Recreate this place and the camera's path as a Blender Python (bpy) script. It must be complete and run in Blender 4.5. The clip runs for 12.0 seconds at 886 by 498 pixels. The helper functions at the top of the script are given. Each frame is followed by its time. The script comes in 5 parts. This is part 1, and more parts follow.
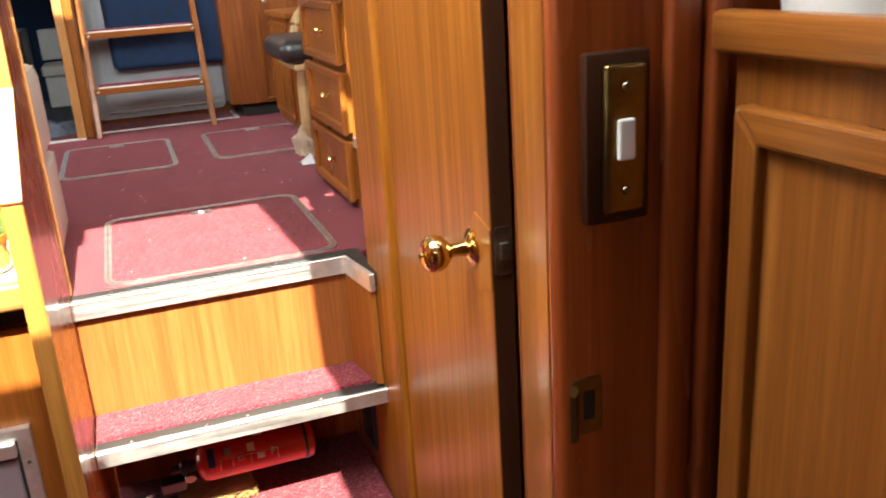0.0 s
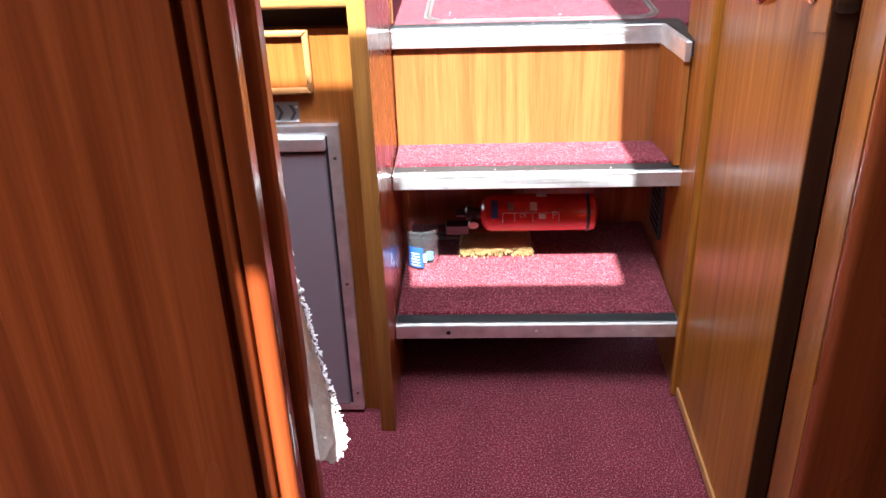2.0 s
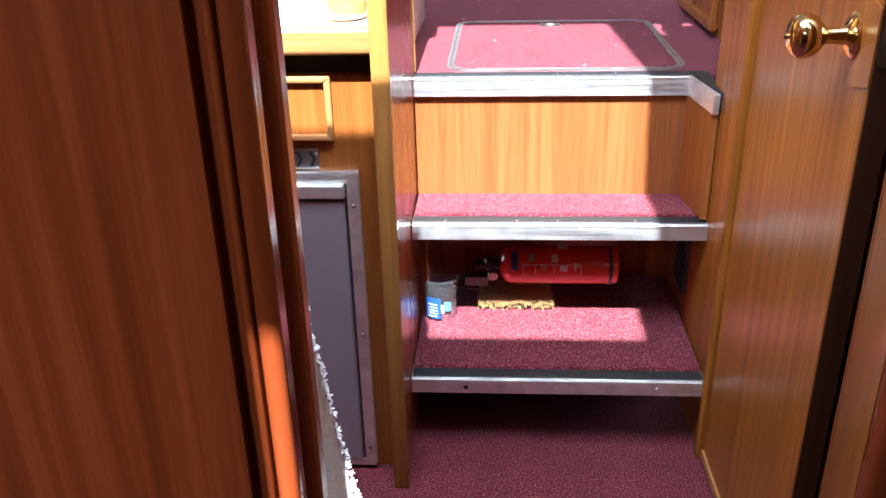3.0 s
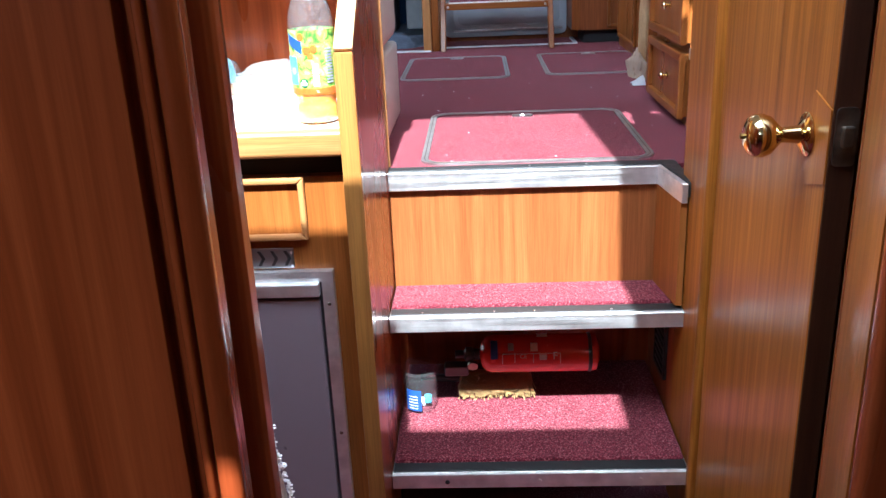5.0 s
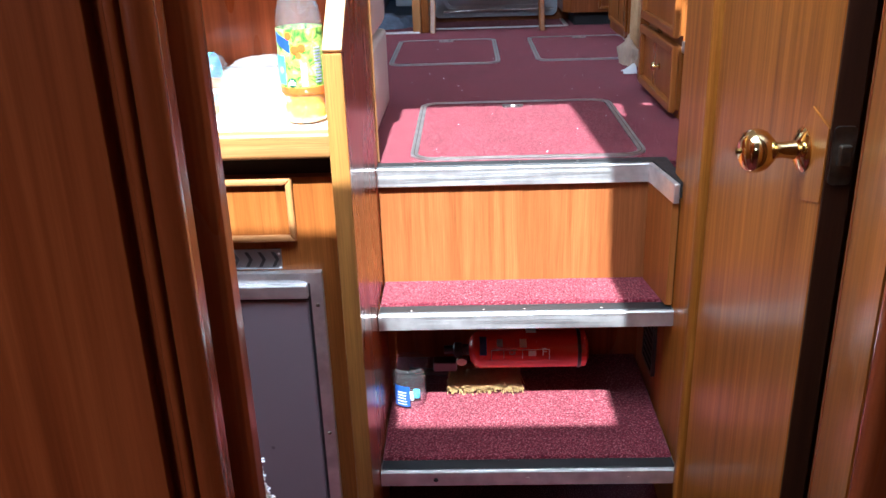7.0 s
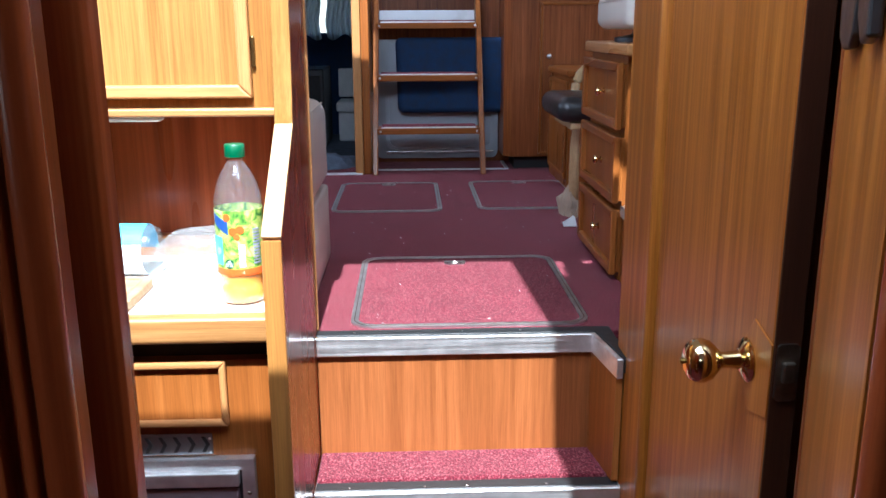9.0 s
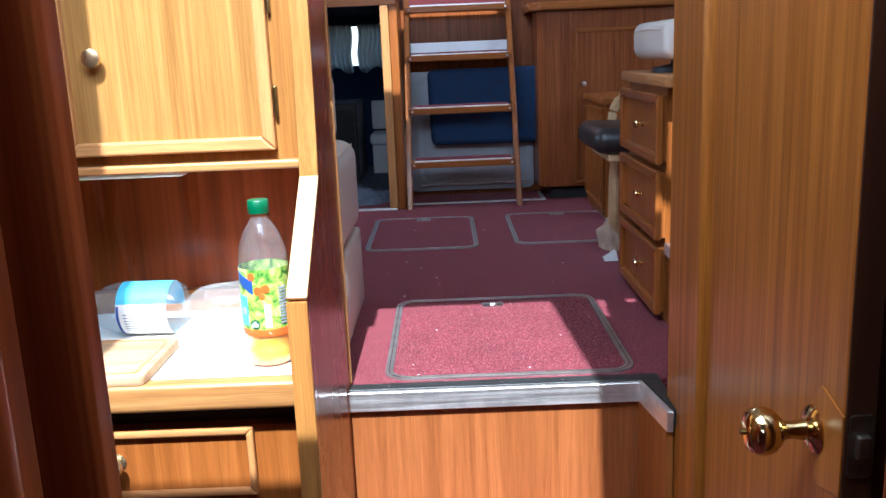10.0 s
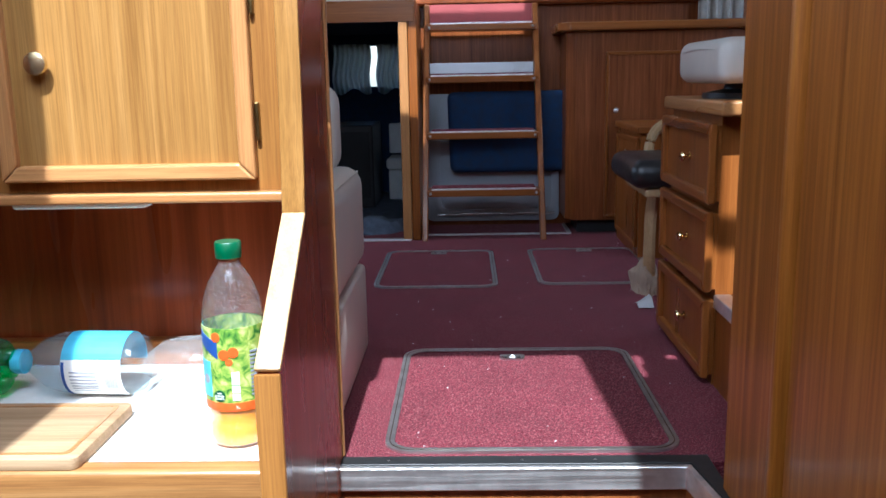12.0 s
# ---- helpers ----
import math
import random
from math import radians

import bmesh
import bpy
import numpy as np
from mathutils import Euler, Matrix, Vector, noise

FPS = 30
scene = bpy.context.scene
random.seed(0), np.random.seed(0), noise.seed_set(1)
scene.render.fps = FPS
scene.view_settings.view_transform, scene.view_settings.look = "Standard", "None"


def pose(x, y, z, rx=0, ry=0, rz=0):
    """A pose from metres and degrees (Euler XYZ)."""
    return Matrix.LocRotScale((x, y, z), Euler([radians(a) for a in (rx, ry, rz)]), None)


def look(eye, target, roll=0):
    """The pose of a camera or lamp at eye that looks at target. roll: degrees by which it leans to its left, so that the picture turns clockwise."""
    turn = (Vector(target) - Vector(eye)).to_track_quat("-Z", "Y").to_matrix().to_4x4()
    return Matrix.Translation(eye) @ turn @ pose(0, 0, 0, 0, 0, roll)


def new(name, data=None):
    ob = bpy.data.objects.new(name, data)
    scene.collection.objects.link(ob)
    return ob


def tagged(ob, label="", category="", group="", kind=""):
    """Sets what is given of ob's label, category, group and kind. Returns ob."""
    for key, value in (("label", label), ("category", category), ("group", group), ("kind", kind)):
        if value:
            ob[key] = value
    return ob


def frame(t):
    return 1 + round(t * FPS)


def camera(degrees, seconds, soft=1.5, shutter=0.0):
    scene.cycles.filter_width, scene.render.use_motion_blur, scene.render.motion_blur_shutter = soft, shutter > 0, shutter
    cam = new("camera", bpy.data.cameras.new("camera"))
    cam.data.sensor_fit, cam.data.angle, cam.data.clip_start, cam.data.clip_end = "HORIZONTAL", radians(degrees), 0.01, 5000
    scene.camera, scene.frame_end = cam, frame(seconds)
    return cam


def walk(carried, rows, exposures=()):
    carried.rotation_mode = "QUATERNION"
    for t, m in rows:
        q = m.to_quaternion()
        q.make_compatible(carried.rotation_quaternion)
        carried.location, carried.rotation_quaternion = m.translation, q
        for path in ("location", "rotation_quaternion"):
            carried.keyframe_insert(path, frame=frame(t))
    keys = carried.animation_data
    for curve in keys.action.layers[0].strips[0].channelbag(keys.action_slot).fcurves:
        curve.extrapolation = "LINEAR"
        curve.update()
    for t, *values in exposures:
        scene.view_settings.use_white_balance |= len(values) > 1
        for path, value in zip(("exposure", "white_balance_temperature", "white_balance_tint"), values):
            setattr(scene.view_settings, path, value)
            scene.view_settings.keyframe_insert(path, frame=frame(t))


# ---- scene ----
cam = camera(54.4, 12.0, shutter=0.2)
PATH = [
    (0, (0.192, 0.213, 1.463), (0.822, 2.001, 0.826), -3.7),
    (0.5, (0.183, 0.276, 1.428), (0.584, 2.078, 0.657), -3.9),
    (1, (0.162, 0.276, 1.366), (0.431, 2.043, 0.468), -5.0),
    (1.5, (0.2, 0.201, 1.28), (0.164, 1.936, 0.286), -6.0),
    (2, (0.209, 0.19, 1.28), (0.117, 1.953, 0.339), -2.1),
    (2.5, (0.202, 0.216, 1.261), (0.056, 2.004, 0.376), -1.1),
    (3, (0.197, 0.235, 1.269), (0.071, 2.044, 0.425), -1.4),
    (3.5, (0.216, 0.246, 1.29), (0.222, 2.111, 0.567), -1.3),
    (3.7, (0.223, 0.237, 1.301), (0.212, 2.116, 0.617), -1.8),
    (5.3, (0.221, 0.248, 1.305), (0.123, 2.126, 0.623), -2.4),
    (5.5, (0.225, 0.253, 1.3), (0.135, 2.13, 0.613), -2.2),
    (6, (0.234, 0.25, 1.305), (0.139, 2.127, 0.621), -2.6),
    (6.5, (0.219, 0.252, 1.314), (0.123, 2.118, 0.601), -2.7),
    (7, (0.217, 0.279, 1.353), (0.15, 2.134, 0.609), -1.9),
    (7.2, (0.212, 0.286, 1.367), (0.177, 2.161, 0.672), -1.5),
    (8.8, (0.223, 0.334, 1.449), (0.311, 2.267, 0.94), 0.3),
    (9, (0.219, 0.352, 1.461), (0.292, 2.288, 0.963), -0.3),
    (9.5, (0.234, 0.372, 1.48), (0.254, 2.327, 1.059), -0.8),
    (10, (0.231, 0.44, 1.493), (0.215, 2.39, 1.049), -2.4),
    (10.5, (0.22, 0.515, 1.495), (0.16, 2.475, 1.105), -1.7),
    (11, (0.217, 0.548, 1.522), (0.222, 2.521, 1.192), -0.9),
    (11.5, (0.222, 0.6, 1.507), (0.227, 2.577, 1.203), -1.2),
    (12, (0.237, 0.726, 1.477), (0.18, 2.686, 1.088), -1.1),
]
walk(cam, [(t, look(eye, target, roll)) for t, eye, target, roll in PATH], [(0.0, 2.97, 7200, 5), (1.0, 2.60, 6500, 7), (2.0, 3.07, 5650, 8), (2.5, 2.95, 5450, 6), (3.5, 2.60, 5250, 5), (7.0, 2.38, 5250, 6), (9.0, 1.86, 5250, 7), (11.5, 1.38, 5200, 7), (12.0, 1.20, 5200, 7)])

# ---- world, sun, exposure ----
SUN_WAY = Vector((0.0, 0.68, -1.0)).normalized()
world = bpy.data.worlds.new("sky")
scene.world = world
world.use_nodes = True
wn = world.node_tree
sky = wn.nodes.new("ShaderNodeTexSky")
sky.sky_type, sky.sun_disc = "NISHITA", False
sky.sun_elevation = math.asin(-SUN_WAY.z)
sky.sun_rotation = math.atan2(-SUN_WAY.x, -SUN_WAY.y)
wn.links.new(sky.outputs[0], wn.nodes["Background"].inputs[0])
wn.nodes["Background"].inputs[1].default_value = 0.15
sun = new("sun", bpy.data.lights.new("sun", "SUN"))
sun.data.energy, sun.data.angle, sun.data.color = 5.0, radians(0.6), (1.0, 0.95, 0.87)
sun.matrix_world = look((0, 0, 6), Vector((0, 0, 6)) + SUN_WAY)


def sky_fill(at, toward, wide, high, watts, color=(0.94, 0.97, 1.0), spread=180):
    """Area lamp added at an unseen opening to stand in for sky light."""
    a = new("sky_fill", bpy.data.lights.new("sky_fill", "AREA"))
    a.data.shape, a.data.size, a.data.size_y, a.data.energy, a.data.color = "RECTANGLE", wide, high, watts, color
    a.data.spread = radians(spread)
    a.matrix_world = look(at, toward)


# fill at the unseen windscreen, roof hatch and saloon side windows
sky_fill((-0.1, 1.12, 2.36), (-0.05, 1.75, 0.9), 1.5, 0.8, 12)
sky_fill((0.22, 4.20, 2.58), (0.28, 4.95, 1.75), 0.56, 0.42, 3.6)
for wx in (-1.69, 2.19):
    sky_fill((wx, 2.95, 2.05), (0.25, 3.2, 1.0), 0.8, 0.6, 1.9)
    sky_fill((wx, 3.95, 2.05), (0.25, 3.6, 1.0), 0.9, 0.6, 1.5)
# forward cabin fill: portlight and hatch are made up to brighten the bulkheads
sky_fill((-1.285, -0.15, 1.55), (0.2, 0.8, 0.95), 0.6, 0.32, 0.04, (1.0, 0.95, 0.88))
sky_fill((-0.6, -0.95, 2.085), (-0.36, 0.78, 0.95), 0.28, 0.28, 0.55, (1.0, 0.95, 0.88), 56)


# ---- materials ----
def material(name):
    m = bpy.data.materials.new(name)
    m.use_nodes = True
    nt = m.node_tree
    return m, nt, nt.nodes["Principled BSDF"]


def add(nt, kind, **values):
    n = nt.nodes.new("ShaderNode" + kind)
    for k, v in values.items():
        n.inputs[k.replace("_", " ")].default_value = v
    return n


def noise_at(nt, scale, size=1.0, detail=4.0, rough=0.55, distort=0.0, jitter=False):
    co = nt.nodes.new("ShaderNodeTexCoord")
    mp = nt.nodes.new("ShaderNodeMapping")
    mp.inputs["Scale"].default_value = scale
    nt.links.new(co.outputs["Object"], mp.inputs["Vector"])
    if jitter:
        oi = nt.nodes.new("ShaderNodeObjectInfo")
        ml = nt.nodes.new("ShaderNodeMath")
        ml.operation = "MULTIPLY"
        ml.inputs[1].default_value = 37.0
        nt.links.new(oi.outputs["Random"], ml.inputs[0])
        nt.links.new(ml.outputs[0], mp.inputs["Location"])
    nz = add(nt, "TexNoise", Scale=size, Detail=detail, Roughness=rough, Distortion=distort)
    nt.links.new(mp.outputs[0], nz.inputs["Vector"])
    return nz


def ramp(nt, source, stops):
    r = nt.nodes.new("ShaderNodeValToRGB")
    els = r.color_ramp.elements
    while len(els) < len(stops):
        els.new(0.5)
    for e, (p, c) in zip(els, stops):
        e.position, e.color = p, (*c, 1)
    nt.links.new(source, r.inputs[0])
    return r


def blend(nt, mode, fac, a, b):
    mx = nt.nodes.new("ShaderNodeMix")
    mx.data_type, mx.blend_type = "RGBA", mode
    mx.inputs[0].default_value = fac
    nt.links.new(a, mx.inputs[6])
    nt.links.new(b, mx.inputs[7])
    return mx.outputs[2]


def bump(nt, p, source, strength, distance):
    b = add(nt, "Bump", Strength=strength, Distance=distance)
    nt.links.new(source, b.inputs["Height"])
    nt.links.new(b.outputs[0], p.inputs["Normal"])


def wood(name, dark, mid, light, axis="Z", rough=0.3, coat=0.1, ribbon=38.0, grain=0.75):
    """Varnished ribbon-striped hardwood with its grain along one axis."""
    m, nt, p = material(name)
    k = "XYZ".index(axis)

    def stretch(a, b):
        return tuple(b if i == k else a for i in range(3))
    broad = noise_at(nt, stretch(ribbon, ribbon * 0.025), 1.0, 3.0, 0.6, 0.4, jitter=True)
    fine = noise_at(nt, stretch(420.0, 9.0), 1.0, 3.0, 0.7, jitter=True)
    patch = noise_at(nt, stretch(7.0, 1.2), 1.0, 2.0)
    strip = noise_at(nt, stretch(ribbon * 2.7, ribbon * 0.05), 1.0, 2.0, 0.5, 0.0, jitter=True)
    both = nt.nodes.new("ShaderNodeMix")
    both.inputs[0].default_value = 0.3
    nt.links.new(broad.outputs[0], both.inputs[2])
    nt.links.new(strip.outputs[0], both.inputs[3])
    c = ramp(nt, both.outputs[0], [(0.3, dark), (0.5, mid), (0.7, light)])
    f = ramp(nt, fine.outputs[0], [(0.35, (0.72, 0.68, 0.64)), (0.62, (1.06, 1.04, 1.0))])
    t = ramp(nt, patch.outputs[0], [(0.3, (0.84, 0.8, 0.76)), (0.7, (1.08, 1.06, 1.02))])
    out = blend(nt, "MULTIPLY", grain, c.outputs[0], f.outputs[0])
    out = blend(nt, "MULTIPLY", 0.8, out, t.outputs[0])
    nt.links.new(out, p.inputs["Base Color"])
    rr = ramp(nt, patch.outputs[0], [(0.3, (rough - 0.05,) * 3), (0.75, (rough + 0.08,) * 3)])
    nt.links.new(rr.outputs[0], p.inputs["Roughness"])
    p.inputs["Coat Weight"].default_value, p.inputs["Coat Roughness"].default_value = coat, 0.14
    p.inputs["Specular IOR Level"].default_value = 0.26
    bump(nt, p, fine.outputs[0], 0.12, 0.0008)
    return m


def plain(name, color, rough=0.5, metal=0.0, vary=0.12, scale=30.0, relief=0.0, coat=0.0, spread=1.0):
    m, nt, p = material(name)
    nz = noise_at(nt, (scale,) * 3, 1.0, 4.0)
    lo, hi = [tuple(min(1.0, v * f) for v in color) for f in (1 - vary, 1 + vary)]
    c = ramp(nt, nz.outputs[0], [(0.3, lo), (0.7, hi)])
    nt.links.new(c.outputs[0], p.inputs["Base Color"])
    rr = ramp(nt, nz.outputs[0], [(0.3, (rough * 0.85,) * 3), (0.75, (min(1, rough * 1.15),) * 3)])
    nt.links.new(rr.outputs[0], p.inputs["Roughness"])
    p.inputs["Metallic"].default_value, p.inputs["Coat Weight"].default_value = metal, coat
    if relief:
        bump(nt, p, nz.outputs[0], 0.5, relief)
    return m


def brushed(name, color, rough=0.32):
    m, nt, p = material(name)
    nz = noise_at(nt, (4.0, 300.0, 300.0), 1.0, 3.0)
    st = noise_at(nt, (25.0, 25.0, 25.0), 1.0, 5.0)
    c = ramp(nt, st.outputs[0], [(0.3, tuple(v * 0.75 for v in color)), (0.65, color)])
    nt.links.new(c.outputs[0], p.inputs["Base Color"])
    rr = ramp(nt, nz.outputs[0], [(0.3, (rough - 0.08,) * 3), (0.7, (rough + 0.12,) * 3)])
    nt.links.new(rr.outputs[0], p.inputs["Roughness"])
    p.inputs["Metallic"].default_value = 1.0
    bump(nt, p, nz.outputs[0], 0.1, 0.0005)
    return m


def carpet(name, deep, mid, fleck):
    m, nt, p = material(name)
    fine = noise_at(nt, (250.0,) * 3, 1.0, 2.0, 0.8)
    tuft = noise_at(nt, (190.0,) * 3, 1.0, 3.0, 0.65)
    wear = noise_at(nt, (9.0,) * 3, 1.0, 3.0)
    c = ramp(nt, fine.outputs[0], [(0.38, deep), (0.49, mid), (0.57, tuple(v * 1.6 for v in mid)), (0.64, fleck)])
    w = ramp(nt, wear.outputs[0], [(0.3, (0.82, 0.8, 0.8)), (0.7, (1.12, 1.1, 1.1))])
    out = blend(nt, "MULTIPLY", 0.8, c.outputs[0], w.outputs[0])
    nt.links.new(out, p.inputs["Base Color"])
    p.inputs["Roughness"].default_value = 0.95
    p.inputs["Specular IOR Level"].default_value = 0.15
    p.inputs["Sheen Weight"].default_value, p.inputs["Sheen Roughness"].default_value = 0.11, 0.5
    p.inputs["Sheen Tint"].default_value = (1.0, 0.6, 0.62, 1)
    bump(nt, p, tuft.outputs[0], 1.0, 0.0045)
    return m


TEAK = wood("sapele_upright", (0.172, 0.052, 0.010), (0.258, 0.086, 0.017), (0.338, 0.124, 0.029))
TEAK_X = wood("sapele_across", (0.172, 0.052, 0.010), (0.258, 0.086, 0.017), (0.338, 0.124, 0.029), "X")
TEAK_Y = wood("sapele_fore_aft", (0.172, 0.052, 0.010), (0.258, 0.086, 0.017), (0.338, 0.124, 0.029), "Y")
RED_SAPELE = wood("red_sapele", (0.130, 0.024, 0.007), (0.250, 0.050, 0.013), (0.380, 0.090, 0.024), "Z", 0.27, 0.15, 26.0, 0.38)
DOOR_WOOD = wood("satin_door_wood", (0.172, 0.052, 0.007), (0.300, 0.103, 0.013), (0.455, 0.180, 0.027), "Z", 0.34, 0.06, 50.0, 0.7)
AFT_WOOD = wood("red_striped_wood", (0.135, 0.036, 0.010), (0.225, 0.068, 0.018), (0.315, 0.105, 0.032), "Z", 0.34, 0.08, 72.0, 0.9)
GOLD_FRAME = wood("golden_frame_wood", (0.235, 0.104, 0.025), (0.295, 0.136, 0.033), (0.355, 0.172, 0.045), "Z", 0.34, 0.08, 46.0)
RISER_WOOD = wood("pale_riser_wood", (0.190, 0.061, 0.017), (0.268, 0.091, 0.027), (0.345, 0.125, 0.040), "Z", 0.38, 0.05)
PALE_CAP = wood("pale_cap", (0.52, 0.34, 0.17), (0.60, 0.42, 0.22), (0.68, 0.49, 0.28), "Y", 0.35)
TRIM = wood("pale_trim_upright", (0.36, 0.165, 0.055), (0.43, 0.21, 0.075), (0.50, 0.26, 0.10), "Z", 0.32)
TRIM_X = wood("pale_trim_across", (0.36, 0.165, 0.055), (0.43, 0.21, 0.075), (0.50, 0.26, 0.10), "X", 0.32)
TRIM_Y = wood("pale_trim_fore_aft", (0.36, 0.165, 0.055), (0.43, 0.21, 0.075), (0.50, 0.26, 0.10), "Y", 0.32)
GOLD = wood("golden_panel", (0.225, 0.107, 0.026), (0.33, 0.173, 0.047), (0.43, 0.243, 0.077), "Z", 0.34, 0.1, 34.0)
OAK = wood("oak_lip", (0.25, 0.115, 0.034), (0.37, 0.19, 0.064), (0.48, 0.28, 0.11), "X", 0.4, 0.2, 46.0, 0.95)
BOARD = wood("chopping_board", (0.34, 0.22, 0.115), (0.44, 0.30, 0.17), (0.54, 0.39, 0.24), "X", 0.65, 0.0, 35.0)
BENT = wood("pale_bentwood", (0.42, 0.27, 0.13), (0.49, 0.33, 0.17), (0.56, 0.40, 0.22), "Z", 0.45, 0.1)
CARPET = carpet("burgundy_carpet", (0.056, 0.0062, 0.0115), (0.118, 0.0135, 0.0235), (0.36, 0.15, 0.15))
CARPET_DARK = carpet("hatch_carpet", (0.054, 0.006, 0.0112), (0.112, 0.0128, 0.0225), (0.30, 0.12, 0.12))
RIM = brushed("grey_rim", (0.64, 0.65, 0.64), 0.42)
MATT = wood("sapele_satin", (0.11, 0.027, 0.006), (0.18, 0.046, 0.010), (0.25, 0.070, 0.016), "Z", 0.4, 0.05, 16.0, 0.4)
# near-black: the switch's dark block, and the shade on the door's edge
EDGE_WOOD = wood("dark_wood_with_edge_shade", (0.026, 0.008, 0.003), (0.042, 0.013, 0.005), (0.06, 0.02, 0.008), "Z", 0.5, 0.0)
ALU = brushed("aluminium", (0.9, 0.9, 0.88), 0.48)
STEEL = brushed("stainless_steel", (0.72, 0.72, 0.7), 0.28)
VENT = brushed("vent_steel", (0.36, 0.36, 0.35), 0.4)
BRASS = plain("brass", (0.76, 0.61, 0.30), 0.12, 1.0, 0.05, 60)
PALE_BRASS = plain("pale_brass", (0.80, 0.66, 0.38), 0.24, 0.95, 0.05, 60)
BRONZE = plain("dull_brass", (0.24, 0.165, 0.06), 0.35, 1.0, 0.15, 60)
DARK_METAL = plain("tarnished_metal", (0.22, 0.19, 0.15), 0.4, 1.0, 0.2, 80)
RUBBER = plain("black_rubber", (0.016, 0.017, 0.017), 0.5, 0.0, 0.3, 60, 0.0004)
# black of dark fittings, and of shade painted into gaps and hollows
BLACK = plain("black_and_void_shade", (0.012, 0.011, 0.011), 0.7, 0.0, 0.2, 20)
BLACK_PLASTIC = plain("black_plastic", (0.02, 0.02, 0.022), 0.35, 0.0, 0.2, 40)
WORKTOP = plain("cream_worktop", (0.82, 0.79, 0.72), 0.35, 0.0, 0.04, 60)
WHITE = plain("white_plastic", (0.8, 0.8, 0.78), 0.4, 0.0, 0.05, 20)
GELCOAT = plain("white_gelcoat", (0.66, 0.68, 0.68), 0.3, 0.0, 0.08, 6, 0.0, 0.3)
BOARD_GREY = plain("grey_white_plastic", (0.40, 0.43, 0.45), 0.35, 0.0, 0.08, 6)
# lit copy of the blue canvas: outdoor light is put into the colour
CANVAS_LIT = plain("lit_blue_canvas", (0.028, 0.085, 0.24), 0.8, 0.0, 0.15, 10, 0.002)
LEATHER = plain("cream_leather", (0.6, 0.55, 0.47), 0.42, 0.0, 0.06, 14, 0.0008)
LEATHER_DARK = plain("black_leather", (0.018, 0.017, 0.017), 0.36, 0.0, 0.25, 45, 0.0015)
CANVAS = plain("blue_cloth", (0.009, 0.033, 0.092), 0.85, 0.0, 0.3, 25, 0.003)
FRIDGE = plain("grey_fridge_door", (0.25, 0.20, 0.225), 0.3, 0.25, 0.012, 2)
TOWEL = plain("white_towel", (0.88, 0.87, 0.85), 0.95, 0.0, 0.08, 160, 0.004)
CLOTH = plain("beige_cloth", (0.36, 0.26, 0.18), 0.9, 0.0, 0.15, 30, 0.003)
DENIM = plain("blue_grey_cloth", (0.12, 0.15, 0.2), 0.9, 0.0, 0.35, 25, 0.004)
CURTAIN = plain("white_curtain", (0.6, 0.58, 0.54), 0.9, 0.0, 0.12, 25, 0.002)
SCREEN = plain("glossy_screen", (0.006, 0.012, 0.03), 0.08, 0.0, 0.1, 5, 0.0, 0.5)
LINING = plain("cream_headlining", (0.62, 0.58, 0.5), 0.8, 0.0, 0.06, 15, 0.001)
RED_PAINT = plain("red_enamel", (0.62, 0.03, 0.02), 0.25, 0.0, 0.1, 20, 0.0, 0.4)
RED_BOARD = plain("faded_red_board", (0.30, 0.055, 0.052), 0.6, 0.0, 0.1, 20)
PAPER = plain("white_paper", (0.78, 0.78, 0.76), 0.7, 0.0, 0.05, 40)
INK_BLUE = plain("blue_print", (0.02, 0.07, 0.28), 0.5, 0.0, 0.1, 40)
INK_GREY = plain("grey_print", (0.3, 0.32, 0.36), 0.5, 0.0, 0.2, 90)
BRISTLE = plain("straw_bristle", (0.33, 0.21, 0.085), 0.7, 0.0, 0.25, 90)


def thin_plastic(name, tint, gloss=0.12, mist=0.0, drops=2.6):
    """A thin clear wall: see-through, with gloss and, where wanted, fine droplets."""
    m, nt, p = material(name)
    p.inputs["Base Color"].default_value = (0.9, 0.92, 0.92, 1)
    p.inputs["Roughness"].default_value = gloss
    clr = nt.nodes.new("ShaderNodeBsdfTransparent")
    clr.inputs[0].default_value = (*tint, 1)
    shine = nt.nodes.new("ShaderNodeBsdfGlossy")
    shine.inputs["Roughness"].default_value = gloss
    facing = nt.nodes.new("ShaderNodeLayerWeight")
    facing.inputs[0].default_value = 0.5
    edge = ramp(nt, facing.outputs[1], [(0.0, (0.04,) * 3), (0.55, (0.09,) * 3), (0.85, (0.3,) * 3), (1.0, (0.75,) * 3)])
    one = nt.nodes.new("ShaderNodeMixShader")
    nt.links.new(edge.outputs[0], one.inputs[0])
    nt.links.new(clr.outputs[0], one.inputs[1])
    nt.links.new(shine.outputs[0], one.inputs[2])
    out = one
    if mist:
        nz = noise_at(nt, (330.0,) * 3, 1.0, 2.0, 0.6)
        drops = ramp(nt, nz.outputs[0], [(0.46, (mist * 0.3,) * 3), (0.58, (mist * 0.5,) * 3), (0.66, (min(1.0, mist * drops),) * 3)])
        out = nt.nodes.new("ShaderNodeMixShader")
        nt.links.new(drops.outputs[0], out.inputs[0])
        nt.links.new(one.outputs[0], out.inputs[1])
        nt.links.new(p.outputs[0], out.inputs[2])
    nt.links.new(out.outputs[0], nt.nodes["Material Output"].inputs[0])
    return m


